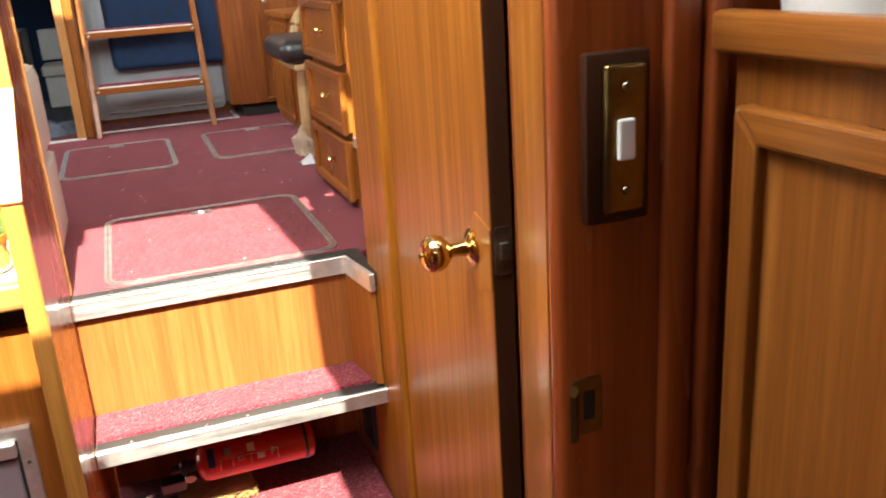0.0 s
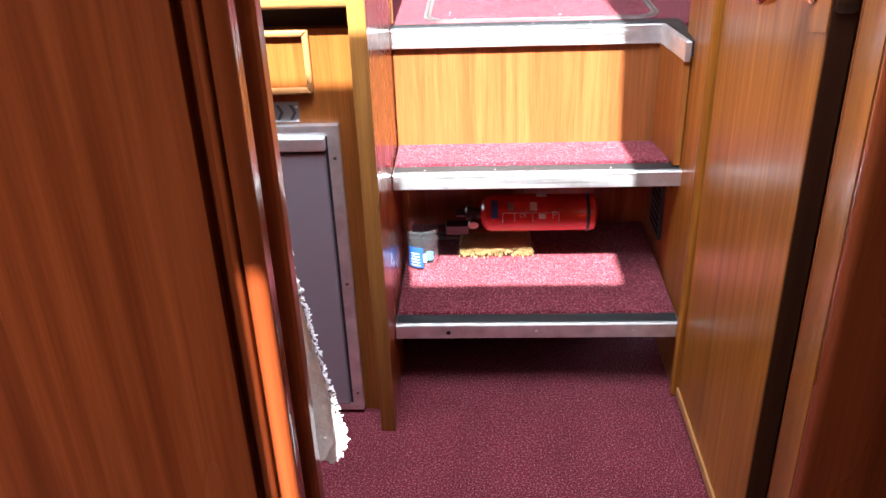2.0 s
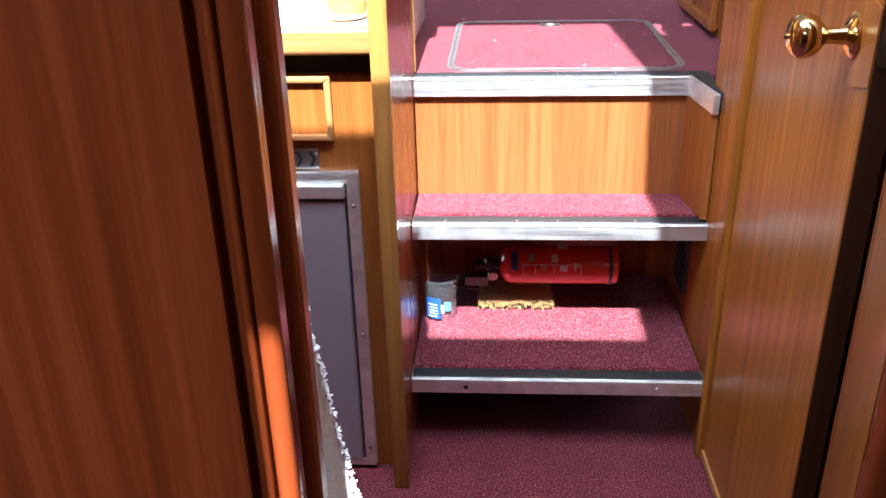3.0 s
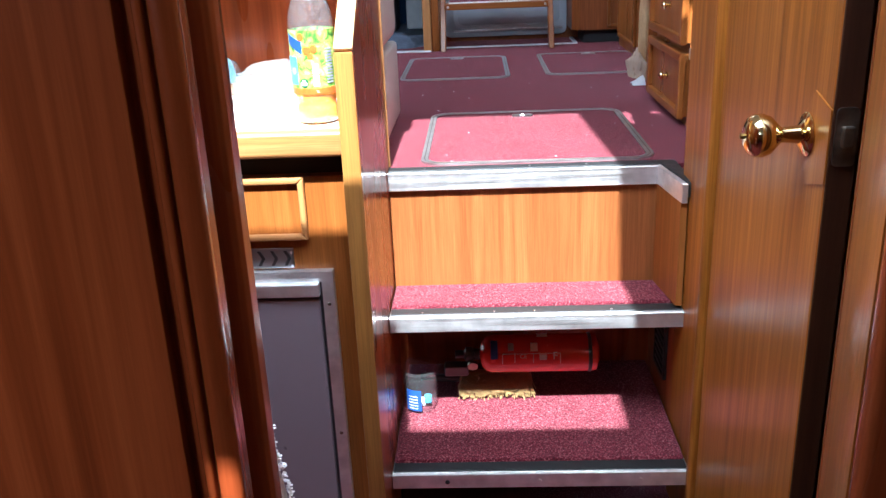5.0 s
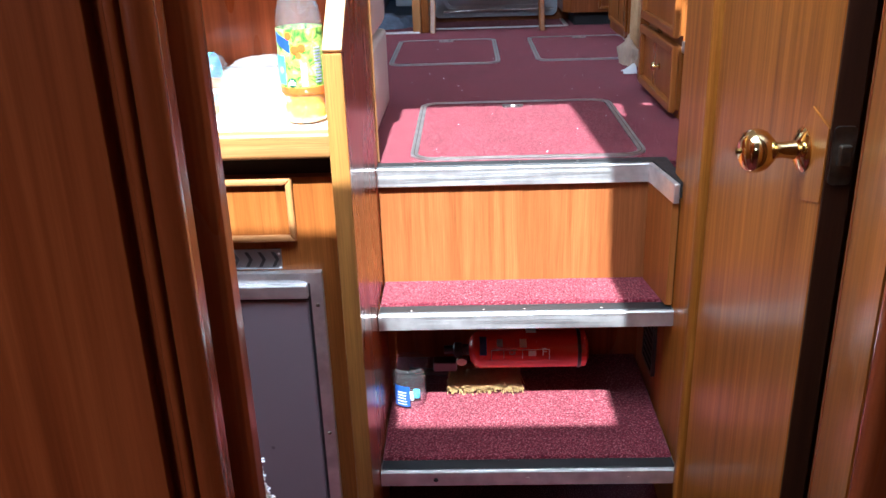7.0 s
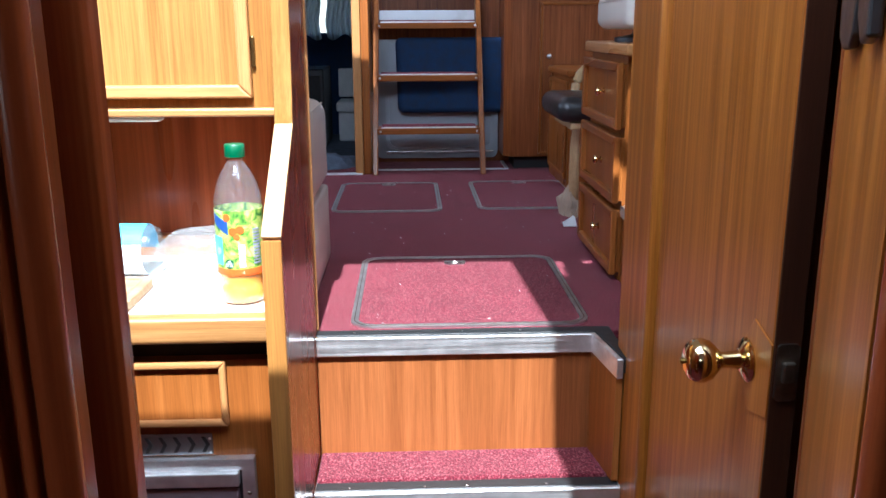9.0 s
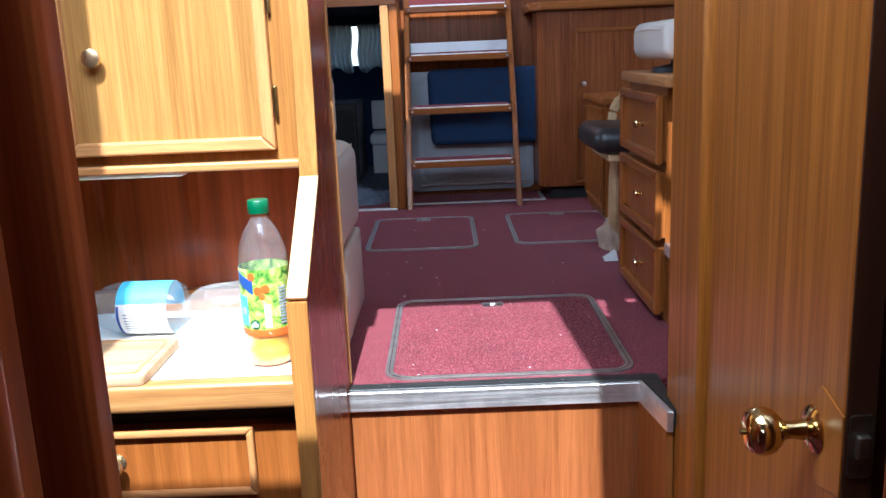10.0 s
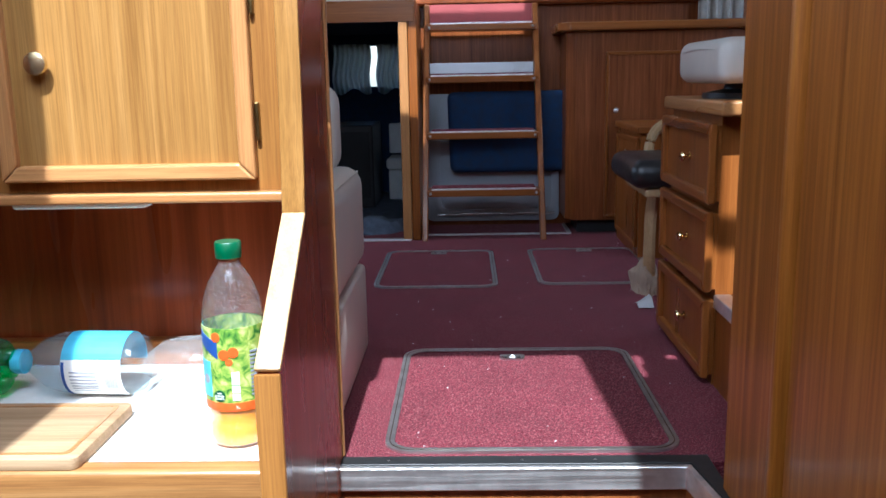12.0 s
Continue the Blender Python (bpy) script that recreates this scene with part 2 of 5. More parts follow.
MILKY = thin_plastic("milky_plastic", (0.90, 0.92, 0.95), 0.15, 0.10, 0.8)
EMPTY_PET = thin_plastic("scuffed_plastic", (0.90, 0.91, 0.92), 0.12, 0.17, 1.5)
FOGGED_PET = thin_plastic("misted_plastic", (0.95, 0.95, 0.95), 0.1, 0.11, 1.3)
GREEN_PET = thin_plastic("green_plastic", (0.28, 0.86, 0.46), 0.06, 0.05)
BLUE_PET = thin_plastic("pale_blue_plastic", (0.84, 0.93, 0.97), 0.06, 0.16, 1.2)
SQUASH = plain("orange_squash", (0.95, 0.42, 0.02), 0.2, 0.0, 0.05, 20, 0.0, 0.5)
GREEN_CAP = plain("green_cap", (0.004, 0.085, 0.032), 0.4, 0.0, 0.1, 60)
LABEL_SKY = plain("cyan_label", (0.12, 0.5, 0.68), 0.4, 0.0, 0.08, 30)
LABEL_GREEN, _nt, _p = material("leafy_label")
_r = ramp(_nt, noise_at(_nt, (60.0,) * 3, 1.0, 3.0, 0.6, 0.8).outputs[0], [(0.34, (0.03, 0.13, 0.02)), (0.44, (0.15, 0.31, 0.04)), (0.55, (0.36, 0.45, 0.08)), (0.68, (0.55, 0.60, 0.22))])
_nt.links.new(_r.outputs[0], _p.inputs["Base Color"])
_p.inputs["Roughness"].default_value = 0.4
ORANGE_INK = plain("orange_print", (0.72, 0.11, 0.015), 0.4, 0.0, 0.15, 60)
CURTAIN_LIT = bpy.data.materials.new("thin_curtain")
CURTAIN_LIT.use_nodes = True
_nt = CURTAIN_LIT.node_tree
_tr, _mx = _nt.nodes.new("ShaderNodeBsdfTranslucent"), _nt.nodes.new("ShaderNodeMixShader")
_tr.inputs[0].default_value = (0.5, 0.48, 0.42, 1)
_nt.nodes["Principled BSDF"].inputs["Base Color"].default_value = (0.45, 0.43, 0.38, 1)
_nt.links.new(_nt.nodes["Principled BSDF"].outputs[0], _mx.inputs[1])
_nt.links.new(_tr.outputs[0], _mx.inputs[2])
_nt.links.new(_mx.outputs[0], _nt.nodes["Material Output"].inputs[0])


# ---- builders ----
def thing(name, at, label, category, group="", kind=""):
    e = new(name)
    e.empty_display_size = 0.05
    e.location = at
    return tagged(e, label, category, group, kind)


def mesh_of(bm, name, mat, smooth=False):
    me = bpy.data.meshes.new(name)
    bmesh.ops.recalc_face_normals(bm, faces=bm.faces)
    bm.to_mesh(me)
    bm.free()
    me.materials.append(mat)
    if smooth:
        me.shade_smooth()
        me.set_sharp_from_angle(angle=radians(40))
    return me


def part(name, bm, mat, parent, label="", smooth=False):
    """One mesh, built in place, under a thing or a part."""
    ob = new(name, mesh_of(bm, name, mat, smooth))
    ob.parent = parent
    top = parent
    while top.parent:
        top = top.parent
    ob.matrix_parent_inverse = (Matrix.Translation(-top.location) if parent is top and top.type == "EMPTY" else Matrix())
    return tagged(ob, label)


def setting(name, bm, mat, label, category, smooth=False):
    return tagged(new(name, mesh_of(bm, name, mat, smooth)), label, category, "", "structure")


def single(name, bm, mat, label, category, group="", smooth=False, kind=""):
    return tagged(new(name, mesh_of(bm, name, mat, smooth)), label, category, group, kind)


def box(x0, x1, y0, y1, z0, z1, bevel=0.0, seg=2, bm=None):
    own = bmesh.new()
    g = bmesh.ops.create_cube(own, size=1.0)
    for v in g["verts"]:
        v.co = Vector(((x0 + x1) / 2 + v.co.x * (x1 - x0), (y0 + y1) / 2 + v.co.y * (y1 - y0), (z0 + z1) / 2 + v.co.z * (z1 - z0)))
    if bevel:
        bmesh.ops.bevel(own, geom=own.edges[:], offset=bevel, segments=seg, affect="EDGES", profile=0.5)
    return join(bm, own)


def join(bm, own):
    if bm is None:
        return own
    tmp = bpy.data.meshes.new("tmp")
    own.to_mesh(tmp)
    own.free()
    bm.from_mesh(tmp)
    bpy.data.meshes.remove(tmp)
    return bm


def prism(points, axis, a, b, bevel=0.0, bm=None, seg=2):
    """A flat outline of (u, v) swept along one axis from a to b. axis x: (y, z); y: (x, z); z: (x, y)."""
    own = bmesh.new()

    def put(u, v, w):
        return {"x": (w, u, v), "y": (u, w, v), "z": (u, v, w)}[axis]
    lo = [own.verts.new(put(u, v, a)) for u, v in points]
    hi = [own.verts.new(put(u, v, b)) for u, v in points]
    n = len(points)
    own.faces.new(lo)
    own.faces.new(hi)
    for i in range(n):
        own.faces.new((lo[i], lo[(i + 1) % n], hi[(i + 1) % n], hi[i]))
    bmesh.ops.recalc_face_normals(own, faces=own.faces)
    if bevel:
        bmesh.ops.bevel(own, geom=own.edges[:], offset=bevel, segments=seg, affect="EDGES", profile=0.5)
    return join(bm, own)


def rounded(x0, x1, y0, y1, r, n=7):
    pts = []
    for cx, cy, a in ((x1 - r, y1 - r, 0), (x0 + r, y1 - r, 90), (x0 + r, y0 + r, 180), (x1 - r, y0 + r, 270)):
        for i in range(n + 1):
            t = radians(a + 90 * i / n)
            pts.append((cx + r * math.cos(t), cy + r * math.sin(t)))
    return pts


def ring(outer, inner, axis, a, b, bm=None):
    """A closed band between two outlines with the same count of points."""
    own = bmesh.new()

    def put(u, v, w):
        return {"x": (w, u, v), "y": (u, w, v), "z": (u, v, w)}[axis]
    rows = [[own.verts.new(put(u, v, w)) for u, v in pts] for pts, w in ((outer, a), (outer, b), (inner, b), (inner, a))]
    n = len(outer)
    for k in range(4):
        p, q = rows[k], rows[(k + 1) % 4]
        for i in range(n):
            own.faces.new((p[i], p[(i + 1) % n], q[(i + 1) % n], q[i]))
    return join(bm, own)


def letters(body, size, m, thick=0.0002):
    """Flat lettering in the built-in font, set by the pose m."""
    cu = bpy.data.curves.new("letters", "FONT")
    cu.body, cu.size, cu.extrude, cu.align_x, cu.align_y = body, size, thick, "CENTER", "CENTER"
    tmp = bpy.data.objects.new("letters", cu)
    me = bpy.data.meshes.new_from_object(tmp)
    bm = bmesh.new()
    bm.from_mesh(me)
    bm.transform(m)
    bpy.data.objects.remove(tmp)
    bpy.data.meshes.remove(me)
    return bm


def wrap(m, r, a0, a1, h0, h1, thick=0.0006, n=14, shape=None):
    """A label bent round a bottle: angles in degrees, heights along local z. shape(u) gives the part of the height used at u from 0 to 1."""
    bm = bmesh.new()
    rows = []
    for i in range(n + 1):
        u = i / n
        a = radians(a0 + (a1 - a0) * u)
        lo, hi = shape(u) if shape else (0, 1)
        rows.append([bm.verts.new(m @ Vector((rr * math.cos(a), rr * math.sin(a), h0 + (h1 - h0) * f))) for rr in (r, r + thick) for f in (lo, hi)])
    for p, q in zip(rows, rows[1:]):
        for a, b in ((0, 1), (1, 3), (3, 2), (2, 0)):
            try:
                bm.faces.new((p[a], p[b], q[b], q[a]))
            except ValueError:
                pass
    bm.faces.new((rows[0][0], rows[0][1], rows[0][3], rows[0][2]))
    bm.faces.new((rows[-1][0], rows[-1][1], rows[-1][3], rows[-1][2]))
    bmesh.ops.remove_doubles(bm, verts=bm.verts, dist=1e-6)
    return bm


def disc_shape(u):
    h = math.sqrt(max(0.0, 1 - (2 * u - 1) ** 2)) / 2
    return (0.5 - h, 0.5 + h)


def lathe(profile, m, n=24, bm=None):
    """A turned shape: (radius, height) pairs about local z, set by the pose m."""
    own = bmesh.new()
    rows = []
    for r, h in profile:
        if r < 1e-5:
            rows.append([own.verts.new(m @ Vector((0, 0, h)))])
        else:
            rows.append([own.verts.new(m @ Vector((r * math.cos(2 * math.pi * i / n), r * math.sin(2 * math.pi * i / n), h))) for i in range(n)])
    for p, q in zip(rows, rows[1:]):
        for i in range(n):
            j = (i + 1) % n
            if len(p) == 1 and len(q) > 1:
                own.faces.new((p[0], q[i], q[j]))
            elif len(q) == 1 and len(p) > 1:
                own.faces.new((p[i], p[j], q[0]))
            elif len(p) > 1:
                own.faces.new((p[i], p[j], q[j], q[i]))
    return join(bm, own)


def tube(points, r, n=8, bm=None, flat=1.0):
    """A bent rod through the points."""
    own = bmesh.new()
    pts = [Vector(p) for p in points]
    rows = []
    for i, p in enumerate(pts):
        d = (pts[min(i + 1, len(pts) - 1)] - pts[max(i - 1, 0)]).normalized()
        u = d.cross(Vector((0.31, 0.17, 0.93))).normalized()
        w = d.cross(u)
        rows.append([own.verts.new(p + r * (math.cos(2 * math.pi * k / n) * u + flat * math.sin(2 * math.pi * k / n) * w)) for k in range(n)])
    for p, q in zip(rows, rows[1:]):
        for k in range(n):
            own.faces.new((p[k], p[(k + 1) % n], q[(k + 1) % n], q[k]))
    own.faces.new(rows[0])
    own.faces.new(rows[-1])
    return join(bm, own)


def arc(points, n=8):
    """A smooth line through the points."""
    p = [Vector(q) for q in points]
    p = [p[0] * 2 - p[1]] + p + [p[-1] * 2 - p[-2]]
    out = []
    for i in range(1, len(p) - 2):
        for k in range(n):
            t = k / n
            a, b, c, d = p[i - 1], p[i], p[i + 1], p[i + 2]
            out.append(0.5 * (2 * b + (c - a) * t + (2 * a - 5 * b + 4 * c - d) * t * t + (3 * b - a - 3 * c + d) * t ** 3))
    return out + [p[-2]]


def sheet(f, nu, nv, thick, name="sheet"):
    """A cloth: f(u, v) gives places, with u and v from 0 to 1."""
    bm = bmesh.new()
    g = [[bm.verts.new(f(i / nu, j / nv)) for j in range(nv + 1)] for i in range(nu + 1)]
    for i in range(nu):
        for j in range(nv):
            bm.faces.new((g[i][j], g[i + 1][j], g[i + 1][j + 1], g[i][j + 1]))
    bmesh.ops.solidify(bm, geom=bm.faces[:], thickness=thick)
    return bm


def moulding(axis, u0, u1, v0, v1, w, face, proud, mats, parent, name="moulding"):
    """Four mitred strips round a rectangle on a face. axis y: face looks to -y, (u, v) = (x, z). axis x: face looks to -x, (u, v) = (y, z)."""
    for k, (pts, mat) in enumerate((
            ([(u0, v0), (u1, v0), (u1 - w, v0 + w), (u0 + w, v0 + w)], mats[0]),
            ([(u0, v1), (u0 + w, v1 - w), (u1 - w, v1 - w), (u1, v1)], mats[0]),
            ([(u0, v0), (u0 + w, v0 + w), (u0 + w, v1 - w), (u0, v1)], mats[1]),
            ([(u1, v0), (u1, v1), (u1 - w, v1 - w), (u1 - w, v0 + w)], mats[1]))):
        part(name, prism(pts, axis, face - proud, face + 0.002, min(0.004, proud * 0.4)), mat, parent)


def turned_knob(at, way, scale, parent, mat=None, name="knob"):
    """A turned knob that stands out along way."""
    m = Matrix.Translation(at) @ Vector(way).to_track_quat("Z", "Y").to_matrix().to_4x4() @ Matrix.Scale(scale, 4)
    prof = [(0.0, 0.0), (0.85, 0.0), (0.9, 0.1), (0.7, 0.2), (0.38, 0.3), (0.33, 0.75), (0.5, 0.95), (0.85, 1.15), (1.0, 1.45), (0.9, 1.75), (0.55, 1.95), (0.0, 2.02)]
    return part(name, lathe(prof, m, 20), mat or BRASS, parent, "polished brass knob", True)

# ---- the hull, floors and roof that close the place ----
F2 = 0.80
setting("floor_lower", box(-1.3, 1.6, -1.8, 2.34, -0.06, 0.0), CARPET, "burgundy speckled carpet on the lower cabin floor", "floor")
setting("floor_saloon", box(-1.7, 2.2, 2.165, 4.9, 0.74, F2), CARPET, "burgundy speckled carpet on the raised saloon floor", "floor")
setting("wall_cabin_forward", box(-1.36, 1.66, -1.86, -1.8, -0.06, 2.3), TEAK, "varnished wood wall closing the forward cabin", "wall")
setting("wall_starboard_low", box(1.6, 1.66, -1.8, 2.3, -0.06, 2.6), TEAK, "varnished wood side wall of the lower cabin", "wall")


def wall_with_windows(name, axis, face0, face1, a0, a1, z0, z1, holes, mat, label):
    """A wall across an axis with rectangular openings (a, b, low, high) right through it."""
    bm = bmesh.new()
    cuts = sorted({a0, a1, *[h[0] for h in holes], *[h[1] for h in holes]})
    for p, q in zip(cuts, cuts[1:]):
        over = [h for h in holes if h[0] < (p + q) / 2 < h[1]]
        zs = [z0] + [v for h in sorted(over, key=lambda h: h[2]) for v in h[2:]] + [z1]
        for lo, hi in zip(zs[::2], zs[1::2]):
            if hi - lo > 1e-4:
                if axis == "x":
                    box(face0, face1, p, q, lo, hi, bm=bm)
                else:
                    box(p, q, face0, face1, lo, hi, bm=bm)
    bmesh.ops.remove_doubles(bm, verts=bm.verts, dist=1e-5)
    return setting(name, bm, mat, label, "wall")


# its window is unseen, cut to give the cabin fill a way in
wall_with_windows("wall_port_low", "x", -1.36, -1.3, -1.8, 2.3, -0.06, 2.6, [(-0.45, 0.15, 1.39, 1.71)], TEAK, "varnished wood side wall beside the galley")
# unseen side windows, added to let light into the saloon
SIDE = [(2.5, 3.3, 1.72, 2.35), (3.45, 4.4, 1.72, 2.35)]
wall_with_windows("wall_port_saloon", "x", -1.76, -1.7, 2.3, 4.9, F2, 2.6, SIDE, TEAK, "varnished wood saloon side wall with unseen window openings added for light")
wall_with_windows("wall_starboard_saloon", "x", 2.2, 2.26, 2.3, 4.9, F2, 2.6, SIDE, TEAK, "varnished wood saloon side wall with unseen window openings added for light")


def roof(name, x0, x1, y0, y1, zf, holes, thick, label):
    """A roof whose height is zf(y), with openings (x0, x1, y0, y1)."""
    bm = bmesh.new()
    xs = sorted({x0, x1, *[h[0] for h in holes], *[h[1] for h in holes]})
    ys = sorted({y0, y1, *[h[2] for h in holes], *[h[3] for h in holes]})
    for a, b in zip(xs, xs[1:]):
        for c, d in zip(ys, ys[1:]):
            if not any(h[0] < (a + b) / 2 < h[1] and h[2] < (c + d) / 2 < h[3] for h in holes):
                prism([(c, zf(c)), (d, zf(d)), (d, zf(d) + thick), (c, zf(c) + thick)], "x", a, b, bm=bm)
    bmesh.ops.remove_doubles(bm, verts=bm.verts, dist=1e-5)
    return setting(name, bm, LINING, label, "ceiling")


# made-up slot throws sun on the jamb; made-up hatch holds the fill lamp
roof("ceiling_cabin", -1.36, 1.66, -1.86, 0.72, lambda y: 2.07, [(0.019, 0.075, -0.25, 0.01), (-0.75, -0.45, -1.1, -0.8)], 0.04, "cream headlining of the low forward cabin")
# unseen windscreen, its openings sized to shape the sun patches below
screen = roof("ceiling_windscreen", -1.76, 2.26, 0.721, 1.55, lambda y: 2.07 + 0.67 * (y - 0.76),
     [(-0.382, 0.53, 0.725, 1.54), (0.632, 1.1, 1.42, 1.54)], 0.04, "cream raked windscreen surround over the galley")
# slants the opening's edge to steer the sunlit boundary on the steps
for v in screen.data.vertices:
    if abs(v.co.x - 0.53) < 1e-4:
        v.co.x -= 0.065 * (v.co.y - 1.155)
# unseen openings added to throw sun on aft wall, door post and drawers
roof("ceiling_saloon", -1.76, 2.26, 1.55, 4.96, lambda y: 2.6, [(-0.04, 0.5, 4.02, 4.42), (-0.06, 0.06, 3.44, 3.71), (0.777, 1.1, 1.56, 1.73)], 0.04, "cream saloon headlining with unseen openings added for sun patches")
setting("wall_saloon_front_port", box(-1.76, -1.3, 2.24, 2.30, F2 - 0.06, 2.6), TEAK, "varnished wood wall at the front of the saloon", "wall")
setting("wall_saloon_front_starboard", box(1.66, 2.26, 2.24, 2.30, F2 - 0.06, 2.6), TEAK, "varnished wood wall at the front of the saloon", "wall")

# aft wall: one plane behind the ladder, window above the ledge
WIN = (0.01, 0.606, 1.90, 2.42)
wall_with_windows("wall_aft", "y", 4.72, 4.78, 0.03, 2.2, F2, 2.6, [WIN], AFT_WOOD, "varnished striped wood aft wall with a small window")
wall_with_windows("wall_aft_port", "y", 4.72, 4.78, -1.7, 0.03, 1.78, 2.6, [], AFT_WOOD, "varnished striped wood wall above the aft cabin door")
setting("trim_ledge", prism([(4.715, 1.79), (4.66, 1.79), (4.65, 1.80), (4.65, 1.815), (4.665, 1.825), (4.715, 1.825)], "x", -0.6, 1.32), MATT,
        "dark varnished ledge moulding across the aft wall", "trim")

# ---- forward bulkhead and doorway the camera stands in ----
setting("wall_bulkhead_port", prism([(-1.3, 0.784), (-0.004, 0.784), (-0.004, 0.797), (0.033, 0.797), (0.033, 0.815), (-0.045, 0.815), (-0.045, 0.895), (0.017, 0.895), (0.022, 0.897),
                                     (0.025, 0.902), (0.025, 0.921), (-1.3, 0.921)], "z", 0.0, 2.07, 0.001), RED_SAPELE, "dark varnished bulkhead beside the narrow doorway", "wall")
setting("wall_bulkhead_starboard", box(0.5475, 1.6, 0.900, 0.926, 0.0, 2.07, 0.010, 4), RED_SAPELE, "dark varnished bulkhead beside the narrow doorway", "wall", True)
setting("wall_passage_corner", prism([(0.549, 0.9265), (0.652, 1.215), (0.709, 1.215), (0.709, 0.9265)], "z", 0.0, 2.05, 0.003), DOOR_WOOD, "varnished wood passage wall with rounded corner", "wall", True)


def upright(name, x0, x1, y0, y1, z0, z1, r, mat=None, label="rounded varnished door moulding"):
    return setting(name, box(x0, x1, y0, y1, z0, z1, r, 3), mat or TEAK, label, "trim", True)


setting("trim_passage_bead", lathe([(0, 0), (0.006, 0), (0.006, 2.05), (0, 2.05)], pose(0.6600, 1.2240, 0.002), 12), MATT, "slim dark rounded bead on the wall corner", "trim", True)
upright("trim_jamb_port_bead", 0.0125, 0.0185, 0.7715, 0.7965, 0.0, 1.97, 0.0028, RED_SAPELE)
upright("trim_jamb_port_round", 0.0195, 0.0370, 0.7730, 0.7965, 0.0, 1.95, 0.0080, RED_SAPELE)
upright("trim_jamb_starboard", 0.6560, 0.6924, 0.8825, 0.8997, 0.0, 2.0, 0.007, RED_SAPELE)
upright("trim_jamb_starboard_bead", 0.6961, 0.7172, 0.8737, 0.8997, 0.0, 2.0, 0.006, RED_SAPELE)

# ---- companion steps ----
def nosing(top, front, x0, x1, owner, rub=0.034):
    """Aluminium step edge with a dark non-slip strip on top."""
    part("nosing", prism([(front, top - 0.037), (front + 0.004, top - 0.04), (front + 0.012, top - 0.037), (front + 0.012, top - 0.006), (front + 0.05, top - 0.006),
                          (front + 0.05, top - 0.001), (front + 0.008, top), (front + 0.002, top - 0.001), (front, top - 0.004)], "x", x0, x1), ALU, owner, "brushed aluminium step edge")
    part("grip_strip", box(x0 + 0.002, x1 - 0.002, front + 0.007, front + 0.007 + rub, top - 0.002, top + 0.002, 0.001, 1), RUBBER, owner, "black non-slip strip")


def step(x0, x1, front, back, top, pile, label):
    s = thing("step", ((x0 + x1) / 2, front, top - 0.04), label, "step", "companion steps")
    part("tread", box(x0, x1, front + 0.013, back, top - 0.04, top - 0.007), TEAK_X, s)
    part("carpet", box(x0 + 0.001, x1 - 0.001, front + 0.044, back, top - 0.006, top + pile, 0.005, 3), CARPET, s, "burgundy speckled carpet")
    nosing(top, front, x0, x1, s)
    return s


low = step(0.007, 0.652, 1.850, 2.36, 0.197, 0.006, "bottom open step with burgundy carpet and aluminium edge")
part("screw", lathe([(0, 0), (0.0055, 0), (0.005, 0.0015), (0, 0.002)], Matrix.Translation((0.128, 1.850, 0.175)) @ pose(0, 0, 0, 90), 12), BLACK, low, "dark screw head")
for sx in (0.33, 0.55):
    part("screw", lathe([(0, 0), (0.0045, 0), (0.004, 0.0012), (0, 0.0015)], Matrix.Translation((sx, 1.850, 0.176)) @ pose(0, 0, 0, 90), 10), ALU, low)
mid = step(0.007, 0.655, 1.986, 2.155, 0.513, 0.008, "middle step with burgundy carpet and aluminium edge")
for sx in (0.08, 0.24, 0.33, 0.50):
    part("screw", lathe([(0, 0), (0.003, 0), (0, 0.001)], Matrix.Translation((sx, 2.004, 0.515)), 8), STEEL, mid)
setting("riser_upper", box(0.007, 0.652, 2.1555, 2.178, 0.47, 0.765), RISER_WOOD, "varnished wood riser under the saloon floor edge", "riser")
setting("riser_recess", box(-0.03, 0.75, 2.36, 2.38, 0.0, 0.735), RED_SAPELE, "dark wood back of the recess under the steps", "riser")
# black board put in as the shade beneath the open step
setting("under_step_shade", box(0.004, 0.65, 2.14, 2.16, 0.0, 0.15), BLACK, "black board added for the shade under the bottom step", "riser")
setting("recess_side", box(0.657, 0.675, 2.0, 2.36, 0.15, 0.735), RED_SAPELE, "dark wood side of the recess", "wall")
grille = thing("vent_grille", (0.65, 2.2, 0.3), "black louvred vent grille in the step recess", "vent")
part("frame", ring(rounded(2.13, 2.25, 0.26, 0.42, 0.008, 2), rounded(2.14, 2.24, 0.27, 0.41, 0.005, 2), "x", 0.648, 0.6565), BLACK_PLASTIC, grille)
for k in range(7):
    part("slat", prism([(2.14, 0.276 + k * 0.019), (2.24, 0.276 + k * 0.019), (2.24, 0.284 + k * 0.019), (2.14, 0.284 + k * 0.019)], "x", 0.650, 0.655), BLACK_PLASTIC, grille)

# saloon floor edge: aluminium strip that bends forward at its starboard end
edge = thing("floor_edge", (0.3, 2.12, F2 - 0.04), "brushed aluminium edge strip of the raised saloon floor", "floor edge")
part("front_strip", prism([(-0.026, 2.142), (0.616, 2.142), (0.637, 1.988), (0.650, 1.988), (0.626, 2.154), (-0.026, 2.154)], "z", F2 - 0.042, F2 + 0.001, 0.0015, seg=1), ALU, edge)
part("grip_strip", prism([(-0.024, 2.155), (0.627, 2.155), (0.6505, 1.990), (0.664, 1.990), (0.664, 2.189), (-0.024, 2.189)], "z", F2 - 0.03, F2 + 0.003, 0.001, seg=1), RUBBER, edge, "dark grey non-slip strip")
